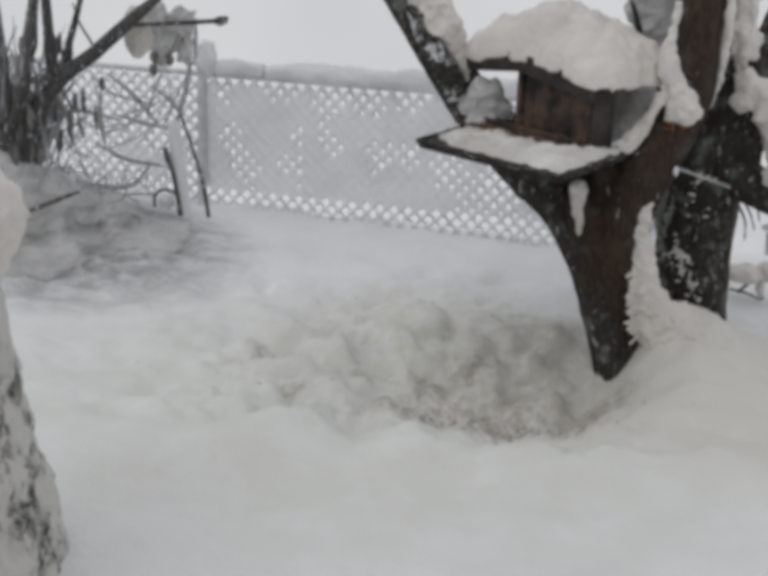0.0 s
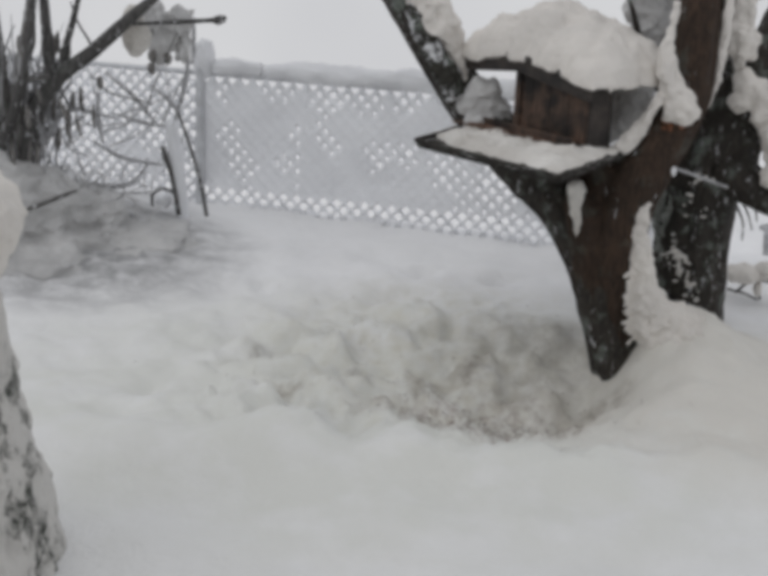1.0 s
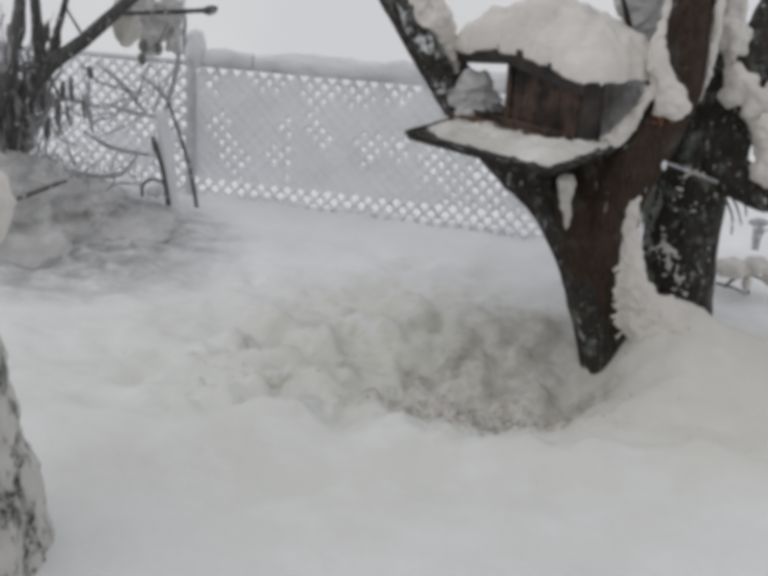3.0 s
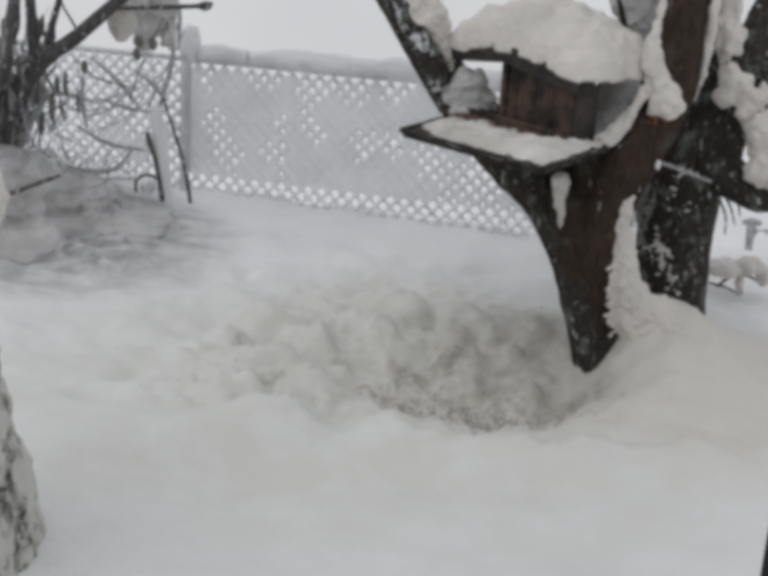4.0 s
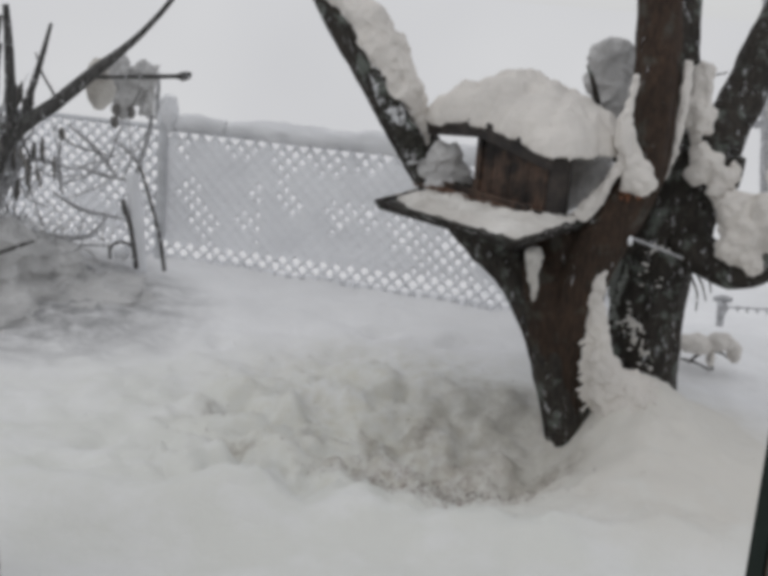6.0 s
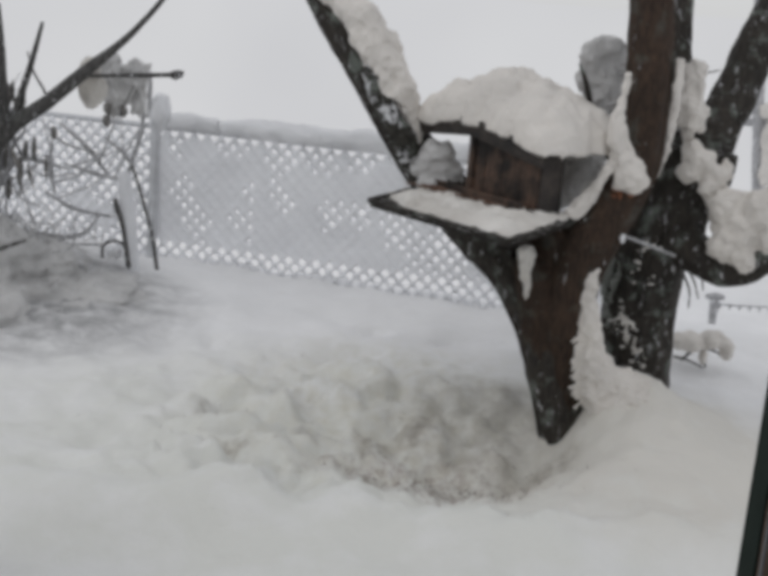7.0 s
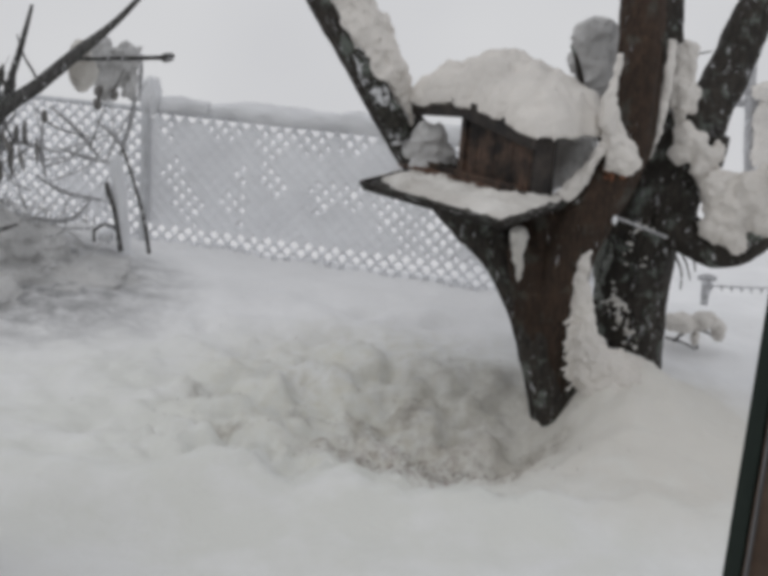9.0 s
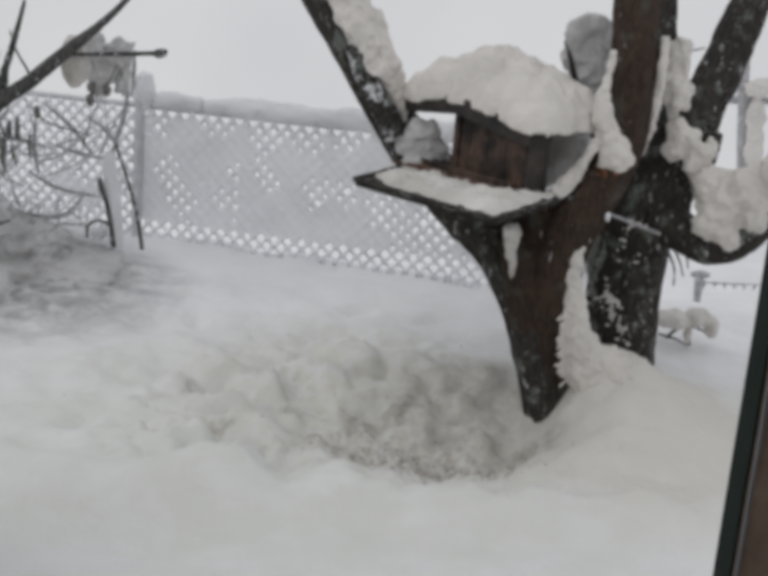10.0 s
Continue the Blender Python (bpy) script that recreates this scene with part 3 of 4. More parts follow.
snow_strip([((1.253, 4.780, 1.575), 0.018), ((1.246, 4.780, 1.377), 0.019), ((1.240, 4.770, 1.278), 0.018), ((1.230, 4.760, 1.177), 0.017), ((1.205, 4.740, 1.094), 0.010)], "thin snow strip along an upright limb", 0.4, 11.0)
snow_strip([((0.005, 5.070, 1.430), 0.03), ((0.095, 5.030, 1.277), 0.045), ((0.171, 5.000, 1.152), 0.05), ((0.217, 5.000, 1.052), 0.04)], "broken snow stuck to slanting bark", 0.4, 9.0).data.materials[0] = BARK_FLECKED
snow_clump([(((1.368, 4.950, 1.353)), (0.07, 0.06, 0.085)), (((1.365, 4.950, 1.272)), (0.025, 0.04, 0.05)), (((1.363, 4.980, 1.482)), (0.06, 0.06, 0.08))], "rounded snow lump on an upright limb")
snow_clump([(((1.420, 4.900, 1.159)), (0.075, 0.06, 0.06)), (((1.486, 4.880, 1.095)), (0.05, 0.05, 0.06)), (((1.376, 4.900, 1.104)), (0.05, 0.05, 0.04)), (((1.449, 4.860, 1.054)), (0.035, 0.04, 0.035)), (((1.480, 4.850, 1.006)), (0.028, 0.03, 0.045)), (((1.391, 4.930, 1.200)), (0.045, 0.04, 0.05)), (((1.533, 4.900, 1.126)), (0.03, 0.03, 0.05))], "lumpy snow caught in the crown fork", rough=0.24)
snow_clump([(((1.574, 4.820, 0.946)), (0.10, 0.09, 0.12)), (((1.692, 4.750, 0.968)), (0.13, 0.1, 0.12)), (((1.537, 4.780, 0.837)), (0.07, 0.07, 0.07)), (((1.615, 4.740, 0.789)), (0.05, 0.06, 0.06)), (((1.701, 4.700, 0.876)), (0.06, 0.06, 0.06)), (((1.798, 4.650, 1.094)), (0.13, 0.1, 0.11)), (((1.928, 4.550, 1.254)), (0.12, 0.09, 0.08)), (((1.614, 4.780, 0.894)), (0.11, 0.09, 0.11)), (((1.733, 4.740, 0.986)), (0.12, 0.09, 0.12)), (((1.52, 4.80, 0.99)), (0.06, 0.07, 0.07)), (((1.60, 4.76, 0.81)), (0.06, 0.06, 0.06))], "heavy snow load on a drooping limb", rough=0.22)
snow_clump([(((0.333, 5.02, 1.082)), (0.075, 0.05, 0.075)), (((0.366, 5.02, 1.000)), (0.08, 0.05, 0.08)), (((0.290, 5.02, 1.035)), (0.06, 0.045, 0.07)), (((0.335, 5.0, 0.945)), (0.08, 0.05, 0.05))], "grey snow lump beside the feeder", mat=SNOW_DIRTY_SHADED)
# the shade behind the feeder is put into this lump's darker grey
snow_clump([(((0.927, 5.020, 1.048)), (0.12, 0.06, 0.11)), (((0.859, 5.000, 0.965)), (0.08, 0.05, 0.07)), (((1.035, 5.120, 1.340)), (0.10, 0.06, 0.16)), (((1.02, 5.14, 1.50)), (0.11, 0.06, 0.13)), (((1.033, 5.200, 1.143)), (0.07, 0.05, 0.07))], "shaded snow packed between limb and feeder", mat=SNOW_DIRTY_SHADED)
# snow plastered between the two trunks
bm = bmesh.new()
add_tube(bm, [((1.020, 4.615, 0.815), 0.006), ((0.985, 4.600, 0.755), 0.022), ((0.954, 4.595, 0.659), 0.040), ((0.967, 4.595, 0.557), 0.043), ((0.992, 4.595, 0.446), 0.048), ((1.012, 4.595, 0.355), 0.062), ((1.055, 4.597, 0.263), 0.098), ((1.165, 4.600, 0.145), 0.155), ((1.229, 4.600, -0.060), 0.17)], segs=64, step=0.009, rough=0.26, freq=14, long=1.0, seed=2.0)
drift = part("snow_drift", bm, SNOW)
skin(drift, 0.007, 2, 0.03)
tagged(drift, "ragged snow plastered between the two trunks", "snow", "snow on the tree")

# ---- bird feeder in the fork; its own frame: u along the front edge, v inward ----
FEEDER = Matrix.Translation((0.055, 4.688, 0.0)) @ Matrix.Rotation(radians(-52.07), 4, "Z")
feeder = thing("bird_feeder", FEEDER @ Vector((0.35, 0.35, 0.87)), "weathered wooden bird feeder house on a snow-covered tray", "bird feeder")
TRAY = ((0.0, 0.0), (0.80, 0.0), (0.56, 0.60), (-0.30, 0.62))


def prism(bm, corners, z0, z1, bevel=0.004):
    a = [bm.verts.new(FEEDER @ Vector((u, v, z0))) for u, v in corners]
    b = [bm.verts.new(FEEDER @ Vector((u, v, z1))) for u, v in corners]
    k = len(corners)
    bm.faces.new(list(reversed(a)))
    bm.faces.new(b)
    for i in range(k):
        bm.faces.new((a[i], a[(i + 1) % k], b[(i + 1) % k], b[i]))
    bmesh.ops.bevel(bm, geom=bm.edges[:], offset=bevel, segments=2, affect="EDGES")


def board(name, p, q, wide, tall, mat, parent, label="", z=0.0):
    """A plank from p to q in the feeder's frame."""
    bm = bmesh.new()
    p, q = Vector(p), Vector(q)
    d = (q - p)
    m = FEEDER @ Matrix.Translation(p) @ d.to_track_quat("X", "Z").to_matrix().to_4x4()
    add_box(bm, (0, -wide / 2, -tall / 2), (d.length, wide / 2, tall / 2), 0.004, m)
    return part(name, bm, mat, parent, label, smooth=False)


bm = bmesh.new()
prism(bm, TRAY, 0.896, 0.911)
part("tray", bm, FROSTED, feeder, "dark weathered tray board", smooth=False)
for i in range(4):
    p, q = TRAY[i], TRAY[(i + 1) % 4]
    board("rim", (*p, 0.9225), (*q, 0.9225), 0.02, 0.019, FROSTED, feeder)
board("rail", (-0.11, 0.405, 0.970), (0.51, 0.352, 0.970), 0.024, 0.034, WOOD_FEEDER, feeder, "brown seed rail")
for i in range(4):
    board("wall_plank", (0.105 + i * 0.102, 0.43, 1.08), (0.205 + i * 0.102, 0.43, 1.08), 0.016, 0.30 - 0.018 * i, WOOD_FEEDER, feeder)
board("corner_post", (0.115, 0.425, 1.05), (0.116 + 0.03, 0.425, 1.05), 0.035, 0.35, WOOD_FEEDER, feeder)
# added dark plank that stands for the shadow under the roof's right end
board("shade_plank", (0.521, 0.425, 1.05), (0.521, 0.545, 1.05), 0.016, 0.27, WOOD_DARK, feeder, "dark plank added for the shadow under the roof")
for u in (-0.16, 0.28):
    board("post", (u, 0.70, 1.05), (u + 0.03, 0.70, 1.05), 0.03, 0.32, WOOD_FEEDER, feeder)
for a, b in (((-0.20, 1.212), (0.155, 1.245)), ((0.155, 1.245), (0.56, 1.175))):
    board("bargeboard", (a[0], 0.385, a[1] - 0.016), (b[0], 0.385, b[1] - 0.016), 0.024, 0.056, WOOD_DARK, feeder)
    bm = bmesh.new()
    quad = [bm.verts.new(FEEDER @ Vector((u, v, z + d))) for d in (0.012, 0.03) for (u, z), v in ((a, 0.37), (b, 0.37), (b, 0.86), (a, 0.86))]
    for f in ((3, 2, 1, 0), (4, 5, 6, 7), (0, 1, 5, 4), (1, 2, 6, 5), (2, 3, 7, 6), (3, 0, 4, 7)):
        bm.faces.new([quad[i] for i in f])
    part("roof_board", bm, WOOD_BOARD, feeder, smooth=False)

bm = bmesh.new()
n_r = 64
top = []
for i in range(n_r + 1):
    rt = []
    for j in range(n_r + 1):
        a, b = i / n_r, j / n_r
        u, v = -0.215 + 0.80 * a, 0.36 + 0.51 * b
        roof = 1.228 + (0.033 * (1 - abs(u - 0.155) / 0.355) if u < 0.155 else 0.033 - 0.07 * (u - 0.155) / 0.405)
        e = max(0.0, 1 - (abs(2 * a - 1) ** 3.2)) ** 0.5 * max(0.0, 1 - (abs(2 * b - 1) ** 3.2)) ** 0.5
        k = noise.fractal(Vector((u * 7, v * 7, 3)), 0.8, 2.1, 4)
        rag = (1 - e) * 0.03
        rt.append(bm.verts.new(FEEDER @ Vector((u + rag * noise.noise(Vector((u * 15, v * 15, 7))), v - rag * noise.noise(Vector((u * 17, v * 17, 9))), roof + 0.006 + e * (0.20 + 0.055 * k + 0.012 * noise.noise(Vector((u * 30, v * 30, 1))) - 0.05 * abs(u - 0.1))))))
    top.append(rt)
for i in range(n_r):
    for j in range(n_r):
        bm.faces.new((top[i][j], top[i + 1][j], top[i + 1][j + 1], top[i][j + 1]))
edge = [e for e in bm.edges if e.is_boundary]
got = bmesh.ops.extrude_edge_only(bm, edges=edge)
for v in got["geom"]:
    if isinstance(v, bmesh.types.BMVert):
        v.co.z -= 0.012 + 0.05 * max(0, noise.noise(v.co * 16))
bmesh.ops.contextual_create(bm, geom=[e for e in bm.edges if e.is_boundary])
roof_snow = part("snow_mound", bm, SNOW)
skin(roof_snow, 0.008, 5, 0.013)
tagged(roof_snow, "deep rounded snow heap on the feeder roof", "snow", "snow on the feeder")
bm = bmesh.new()
n_u = 60
grid = []
for i in range(n_u + 1):
    row = []
    for j in range(n_u + 1):
        a, b = i / n_u, j / n_u
        e = Vector(TRAY[0]).lerp(Vector(TRAY[1]), a).lerp(Vector(TRAY[3]).lerp(Vector(TRAY[2]), a), b)
        rim = min(a, 1 - a, b, 1 - b)
        h = 0.917 + (0.026 if b < 0.6 else 0.02) * min(1, rim * 7) ** 0.6 + 0.02 * noise.fractal(Vector((e.x * 12, e.y * 12, 1)), 0.8, 2, 4) * min(1, rim * 8)
        h += 0.012 * min(1, rim * 6) * (1.0 if b < 0.5 else max(0.0, 1 - (b - 0.5) * 7)) + 0.03 * max(0.0, a - 0.75) * 4 * b
        bare = math.hypot(e.x * 0.8, e.y) + 0.05 * noise.noise(Vector((e.x * 18, e.y * 18, 2)))
        h -= 0.07 * max(0.0, min(1.0, (0.17 - bare) / 0.07))
        h = max(h, 0.905)
        if rim == 0:
            out = 1.0 + 0.03 * noise.noise(Vector((e.x * 14, e.y * 14, 4)))
            e = Vector((0.26 + (e.x - 0.26) * out, 0.3 + (e.y - 0.3) * out))
            h = (0.934 if bare > 0.15 else 0.906) + (0.012 if bare > 0.15 else 0.003) * noise.noise(Vector((e.x * 20, e.y * 20, 8)))
        row.append(bm.verts.new(FEEDER @ Vector((e.x, e.y, h))))
    grid.append(row)
for i in range(n_u):
    for j in range(n_u):
        bm.faces.new((grid[i][j], grid[i + 1][j], grid[i + 1][j + 1], grid[i][j + 1]))
tagged(part("snow_layer", bm, SNOW_TRAY), "uneven snow layer on the feeder tray", "snow", "snow on the feeder")

# ---- snow-plastered stump at the yard's near side ----
stump = thing("tree_stump", (-1.22, 2.85, 0.0), "tapering stump plastered with blown snow", "tree stump")
tube_part("trunk", [(Vector((-1.21, 2.85, -0.12)), 0.36), (Vector((-1.21, 2.85, 0.06)), 0.325), (Vector((-1.21, 2.85, 0.255)), 0.288), (Vector((-1.215, 2.85, 0.47)), 0.245), (Vector((-1.22, 2.85, 0.72)), 0.213), (Vector((-1.225, 2.85, 0.93)), 0.187), (Vector((-1.225, 2.85, 1.02)), 0.16)],
          BARK_SNOWY, stump, segs=80, step=0.012, rough=0.07, freq=10, long=1.0, seed=3.0)
snow_clump([(Vector((-1.215, 2.85, 0.985)), (0.274, 0.26, 0.17)), (Vector((-1.20, 2.81, 0.87)), (0.22, 0.22, 0.10))], "big smooth snow cap on a stump", "snow_mound", "snow on the stump", rough=0.1)

# ---- shrubs and clutter along the fence ----
def branch(name, pts, mat, parent, label="", rough=0.12):
    return tube_part(name, pts, mat, parent, label, segs=14, step=0.02, rough=rough, freq=12, seed=len(pts) * 1.3)


shrub = thing("shrub", ((-1.805, 5.600, 0.365)), "leafless grey shrub dusted with rime", "shrub")
main_stem = branch("stem", [((-1.852, 5.600, 0.214), 0.06), ((-1.817, 5.600, 0.605), 0.055), ((-1.748, 5.600, 0.823), 0.045), ((-1.640, 5.600, 0.985), 0.038), ((-1.482, 5.605, 1.108), 0.034), ((-1.318, 5.620, 1.258), 0.031), ((-1.125, 5.700, 1.441), 0.017), ((-0.957, 5.750, 1.658), 0.013), ((-0.837, 5.800, 1.915), 0.008), ((-0.764, 5.850, 2.168), 0.004)], TWIG, shrub)
branch("stem", [((-1.885, 5.620, 0.25), 0.04), ((-1.890, 5.620, 0.504), 0.038), ((-1.902, 5.620, 0.647), 0.038), ((-1.913, 5.620, 0.812), 0.036), ((-1.917, 5.620, 0.998), 0.033), ((-1.937, 5.620, 1.247), 0.026), ((-1.96, 5.62, 1.6), 0.016)], TWIG_STEM, shrub, "dark stem streaked with snow")
branch("stem", [((-1.855, 5.580, 0.25), 0.035), ((-1.848, 5.580, 0.513), 0.033), ((-1.827, 5.580, 0.657), 0.033), ((-1.832, 5.580, 0.845), 0.033), ((-1.815, 5.580, 1.007), 0.028), ((-1.767, 5.580, 1.257), 0.019), ((-1.73, 5.58, 1.5), 0.012)], TWIG_STEM, shrub, "dark stem streaked with snow")
branch("stem", [((-2.02, 5.56, 0.25), 0.05), ((-2.00, 5.56, 0.6), 0.045), ((-1.99, 5.56, 0.95), 0.04), ((-2.03, 5.56, 1.35), 0.03), ((-2.08, 5.56, 1.7), 0.02)], TWIG_STEM, shrub, "dark stem streaked with snow")
branch("branch", [((-1.831, 5.520, 0.942), 0.014), ((-1.750, 5.500, 0.984), 0.017), ((-1.658, 5.530, 1.006), 0.015)], TWIG_MID, shrub, "rimed cross branch")
rng = random.Random(55)
bm = bmesh.new()
for i in range(150):
    a = Vector((rng.uniform(-2.08, -1.70), rng.uniform(5.60, 5.95), rng.uniform(0.35, 0.95)))
    d = Vector((rng.gauss(0, 0.28), rng.gauss(0, 0.1), rng.uniform(0.4, 1.0))).normalized() * rng.uniform(0.12, 0.34)
    r = rng.uniform(0.004, 0.010)
    add_tube(bm, [(a, r), (a + d * 0.5 + Vector((rng.uniform(-0.02, 0.02), 0, 0)), r * 0.8), (a + d, r * 0.4)], segs=6, step=0.06)
part("brushwood", bm, TWIG_RIMED, shrub, "dense grey brushwood")["kind"] = "stuff"
branch("branch", [((-1.657, 5.600, 0.975), 0.027), ((-1.678, 5.600, 1.060), 0.027), ((-1.686, 5.600, 1.197), 0.025), ((-1.694, 5.600, 1.354), 0.021), ((-1.71, 5.6, 1.55), 0.014)], TWIG, main_stem)
branch("branch", [((-1.640, 5.600, 0.995), 0.019), ((-1.605, 5.600, 1.112), 0.017), ((-1.568, 5.600, 1.229), 0.016), ((-1.535, 5.600, 1.344), 0.013), ((-1.50, 5.6, 1.48), 0.008)], TWIG, main_stem)
branch("branch", [((-1.900, 5.500, 0.662), 0.03), ((-1.797, 5.500, 0.901), 0.025), ((-1.741, 5.500, 1.132), 0.02), ((-1.708, 5.500, 1.378), 0.015)], TWIG, main_stem)
branch("branch", [((-1.328, 5.650, 1.245), 0.008), ((-1.108, 5.800, 1.256), 0.011), ((-0.959, 5.900, 1.264), 0.012), ((-0.933, 5.900, 1.264), 0.024), ((-0.904, 5.900, 1.273), 0.02), ((-0.890, 5.900, 1.284), 0.006)], TWIG, main_stem, "bare branch with a knobbed end")
branch("twig", [((-1.480, 5.620, 1.132), 0.007), ((-1.496, 5.620, 1.170), 0.006), ((-1.538, 5.600, 1.249), 0.005), ((-1.569, 5.600, 1.342), 0.003)], TWIG, main_stem)
for pts in ((((-1.567, 6.200, 0.952)), ((-1.423, 6.200, 0.835)), ((-1.304, 6.200, 0.696))), (((-1.335, 6.200, 0.898)), ((-1.230, 6.200, 0.817)), ((-1.184, 6.200, 0.750))),
            (((-1.512, 6.100, 0.756)), ((-1.357, 6.150, 0.705)), ((-1.215, 6.200, 0.678))), (((-1.215, 6.200, 0.678)), ((-1.185, 6.200, 0.776)), ((-1.147, 6.250, 0.967)), ((-1.137, 6.250, 1.249))),
            (((-1.111, 6.250, 1.251)), ((-1.112, 6.250, 1.124)), ((-1.118, 6.250, 1.008))),
            (((-1.585, 6.000, 0.619)), ((-1.456, 6.100, 0.523)), ((-1.266, 6.200, 0.473))), (((-1.773, 5.800, 0.623)), ((-1.654, 5.800, 0.804)), ((-1.437, 5.900, 0.759))),
            (((-1.704, 5.900, 0.437)), ((-1.429, 6.000, 0.396)), ((-1.315, 6.100, 0.508))), (((-1.552, 6.000, 0.886)), ((-1.556, 6.000, 0.735)), ((-1.534, 6.000, 0.611)))):
    branch("twig", [(Vector(p), 0.0115 if 0 < i < len(pts) - 1 else 0.0055) for i, p in enumerate(pts)], TWIG_RIMED, main_stem, "rime-coated twig")
rng = random.Random(21)
start = Vector(((-1.899, 5.600, 0.478)))
for i in range(30):
    a = start + Vector((rng.uniform(-0.25, 0.75), rng.uniform(-0.1, 0.5), rng.uniform(-0.1, 0.35)))
    d = Vector((rng.uniform(-0.5, 0.7), rng.uniform(-0.25, 0.25), rng.uniform(-0.1, 1.0))).normalized() * rng.uniform(0.18, 0.5)
    bend = Vector((rng.uniform(-0.06, 0.06), 0, rng.uniform(-0.08, 0.02)))
    branch("twig", [(a, rng.uniform(0.004, 0.008)), (a + d * 0.5 + bend, 0.0045), (a + d, 0.0025)], TWIG_RIMED if i % 6 else TWIG, main_stem)

# withered leaves hanging in the shrub
for x, y, h, k in ((112, 350, 0.09, 0.02), (83, 396, 0.11, 0.022), (62, 433, 0.08, 0.02), (137, 383, 0.09, 0.014), (54, 371, 0.1, 0.02), (151, 313, 0.05, 0.026), (30, 405, 0.12, 0.025), (95, 352, 0.07, 0.02), (15, 350, 0.1, 0.025)):
    c = Vector((-1.82, 5.75, 0.95)) + Vector((x / 420.0 - 0.02, 0, -(y - 315) / 415.0))
    bm = bmesh.new()
    add_blob(bm, c, (k * 0.62, 0.008, h * 0.6), 0.6, 2.4, x * 0.1, 3)
    part("leaf", bm, LEAF, shrub, "withered drooping leaf")

leaf_shapes = []
for i in range(4):
    bm = bmesh.new()
    add_blob(bm, (0, 0, 0), (0.012, 0.007, 0.05), 0.6, 2.4, i * 2.1, 3)
    me = bpy.data.meshes.new("leaf")
    bm.to_mesh(me)
    bm.free()
    me.shade_smooth()
    me.materials.append(LEAF)
    leaf_shapes.append(me)
rng = random.Random(77)
for i in range(46):
    leaf = new("leaf", leaf_shapes[i % 4])
    leaf.parent = shrub
    leaf.matrix_parent_inverse = shrub.matrix_basis.inverted()
    leaf.matrix_basis = pose(rng.gauss(-1.80, 0.15), rng.uniform(5.5, 5.75), rng.uniform(0.62, 1.25), rng.uniform(-15, 15), rng.uniform(-18, 18), rng.uniform(0, 360)) @ Matrix.Scale(rng.uniform(0.6, 1.3), 4)

for blobs, text in (([(((-1.301, 5.750, 1.181)), (0.068, 0.06, 0.09)), (((-1.312, 5.750, 1.263)), (0.05, 0.05, 0.07))], "smooth oval snow lump hanging in a shrub"),
                    ([(((-1.245, 6.100, 1.150)), (0.06, 0.05, 0.1)), (((-1.173, 6.100, 1.230)), (0.08, 0.06, 0.07)), (((-1.286, 6.100, 1.245)), (0.06, 0.06, 0.07)), (((-1.154, 6.150, 1.116)), (0.04, 0.04, 0.08))], "ragged grey snow tuft on shrub twigs")):
    snow_clump(blobs, text, group="snow on the shrub", mat=SNOW_DIRTY_SHADED if "ragged" in text else SNOW_TRAY, rough=0.7 if "ragged" in text else 0.15)
for x, y in ((0, 0), (0.075, -0.01), (-0.005, -0.06)):
    bm = bmesh.new()
    add_blob(bm, Vector(((-1.284, 6.050, 1.061))) + Vector((x, 0, y)), (0.022, 0.02, 0.03), 0.4, seed=x * 9, level=3)
    part("leaf", bm, LEAF, shrub, "withered leaf")

# snow-crusted stake and thin sapling by the fence post
stake = thing("stake", ((-1.172, 6.200, 0.235)), "leaning wooden stake crusted with snow", "stake")
branch("shaft", [((-1.163, 6.200, 0.181), 0.035), ((-1.185, 6.200, 0.395), 0.037), ((-1.213, 6.200, 0.604), 0.038), ((-1.227, 6.200, 0.721), 0.03)], SNOW_CRUST, stake, rough=0.2)
branch("edge", [((-1.175, 6.150, 0.219), 0.012), ((-1.213, 6.150, 0.429), 0.011), ((-1.247, 6.150, 0.531), 0.016), ((-1.259, 6.150, 0.583), 0.012)], TWIG_MID, stake, "bare dark edge of the stake")
sapling = thing("sapling", ((-1.032, 6.150, 0.243)), "thin bare sapling leaning against the fence", "sapling")
branch("stem", [((-1.026, 6.150, 0.217), 0.011), ((-1.056, 6.150, 0.388), 0.010), ((-1.103, 6.150, 0.556), 0.009), ((-1.181, 6.180, 0.761), 0.008)], TWIG_MID, sapling)
hoop = thing("bent_twig", ((-1.302, 6.100, 0.286)), "dark twig bent into an arch", "twig")
branch("arch", [((-1.306, 6.100, 0.272), 0.007), ((-1.303, 6.100, 0.336), 0.008), ((-1.252, 6.100, 0.367), 0.008), ((-1.195, 6.100, 0.348), 0.007), ((-1.175, 6.100, 0.288), 0.006)], TWIG_MID, hoop)
snow_clump([(((-1.266, 6.200, 0.286)), (0.045, 0.04, 0.035))], "small white snow ball under a bent twig", "snow_ball", "snow by the fence", rough=0.1, mat=SNOW_CRUST)
stick = thing("stick", ((-1.566, 5.200, 0.487)), "dead stick poking out of the bank", "stick")
branch("shaft", [((-1.764, 5.200, 0.397), 0.013), ((-1.632, 5.200, 0.459), 0.012), ((-1.534, 5.200, 0.503), 0.011), ((-1.453, 5.200, 0.537), 0.006)], TWIG_MID, stick)

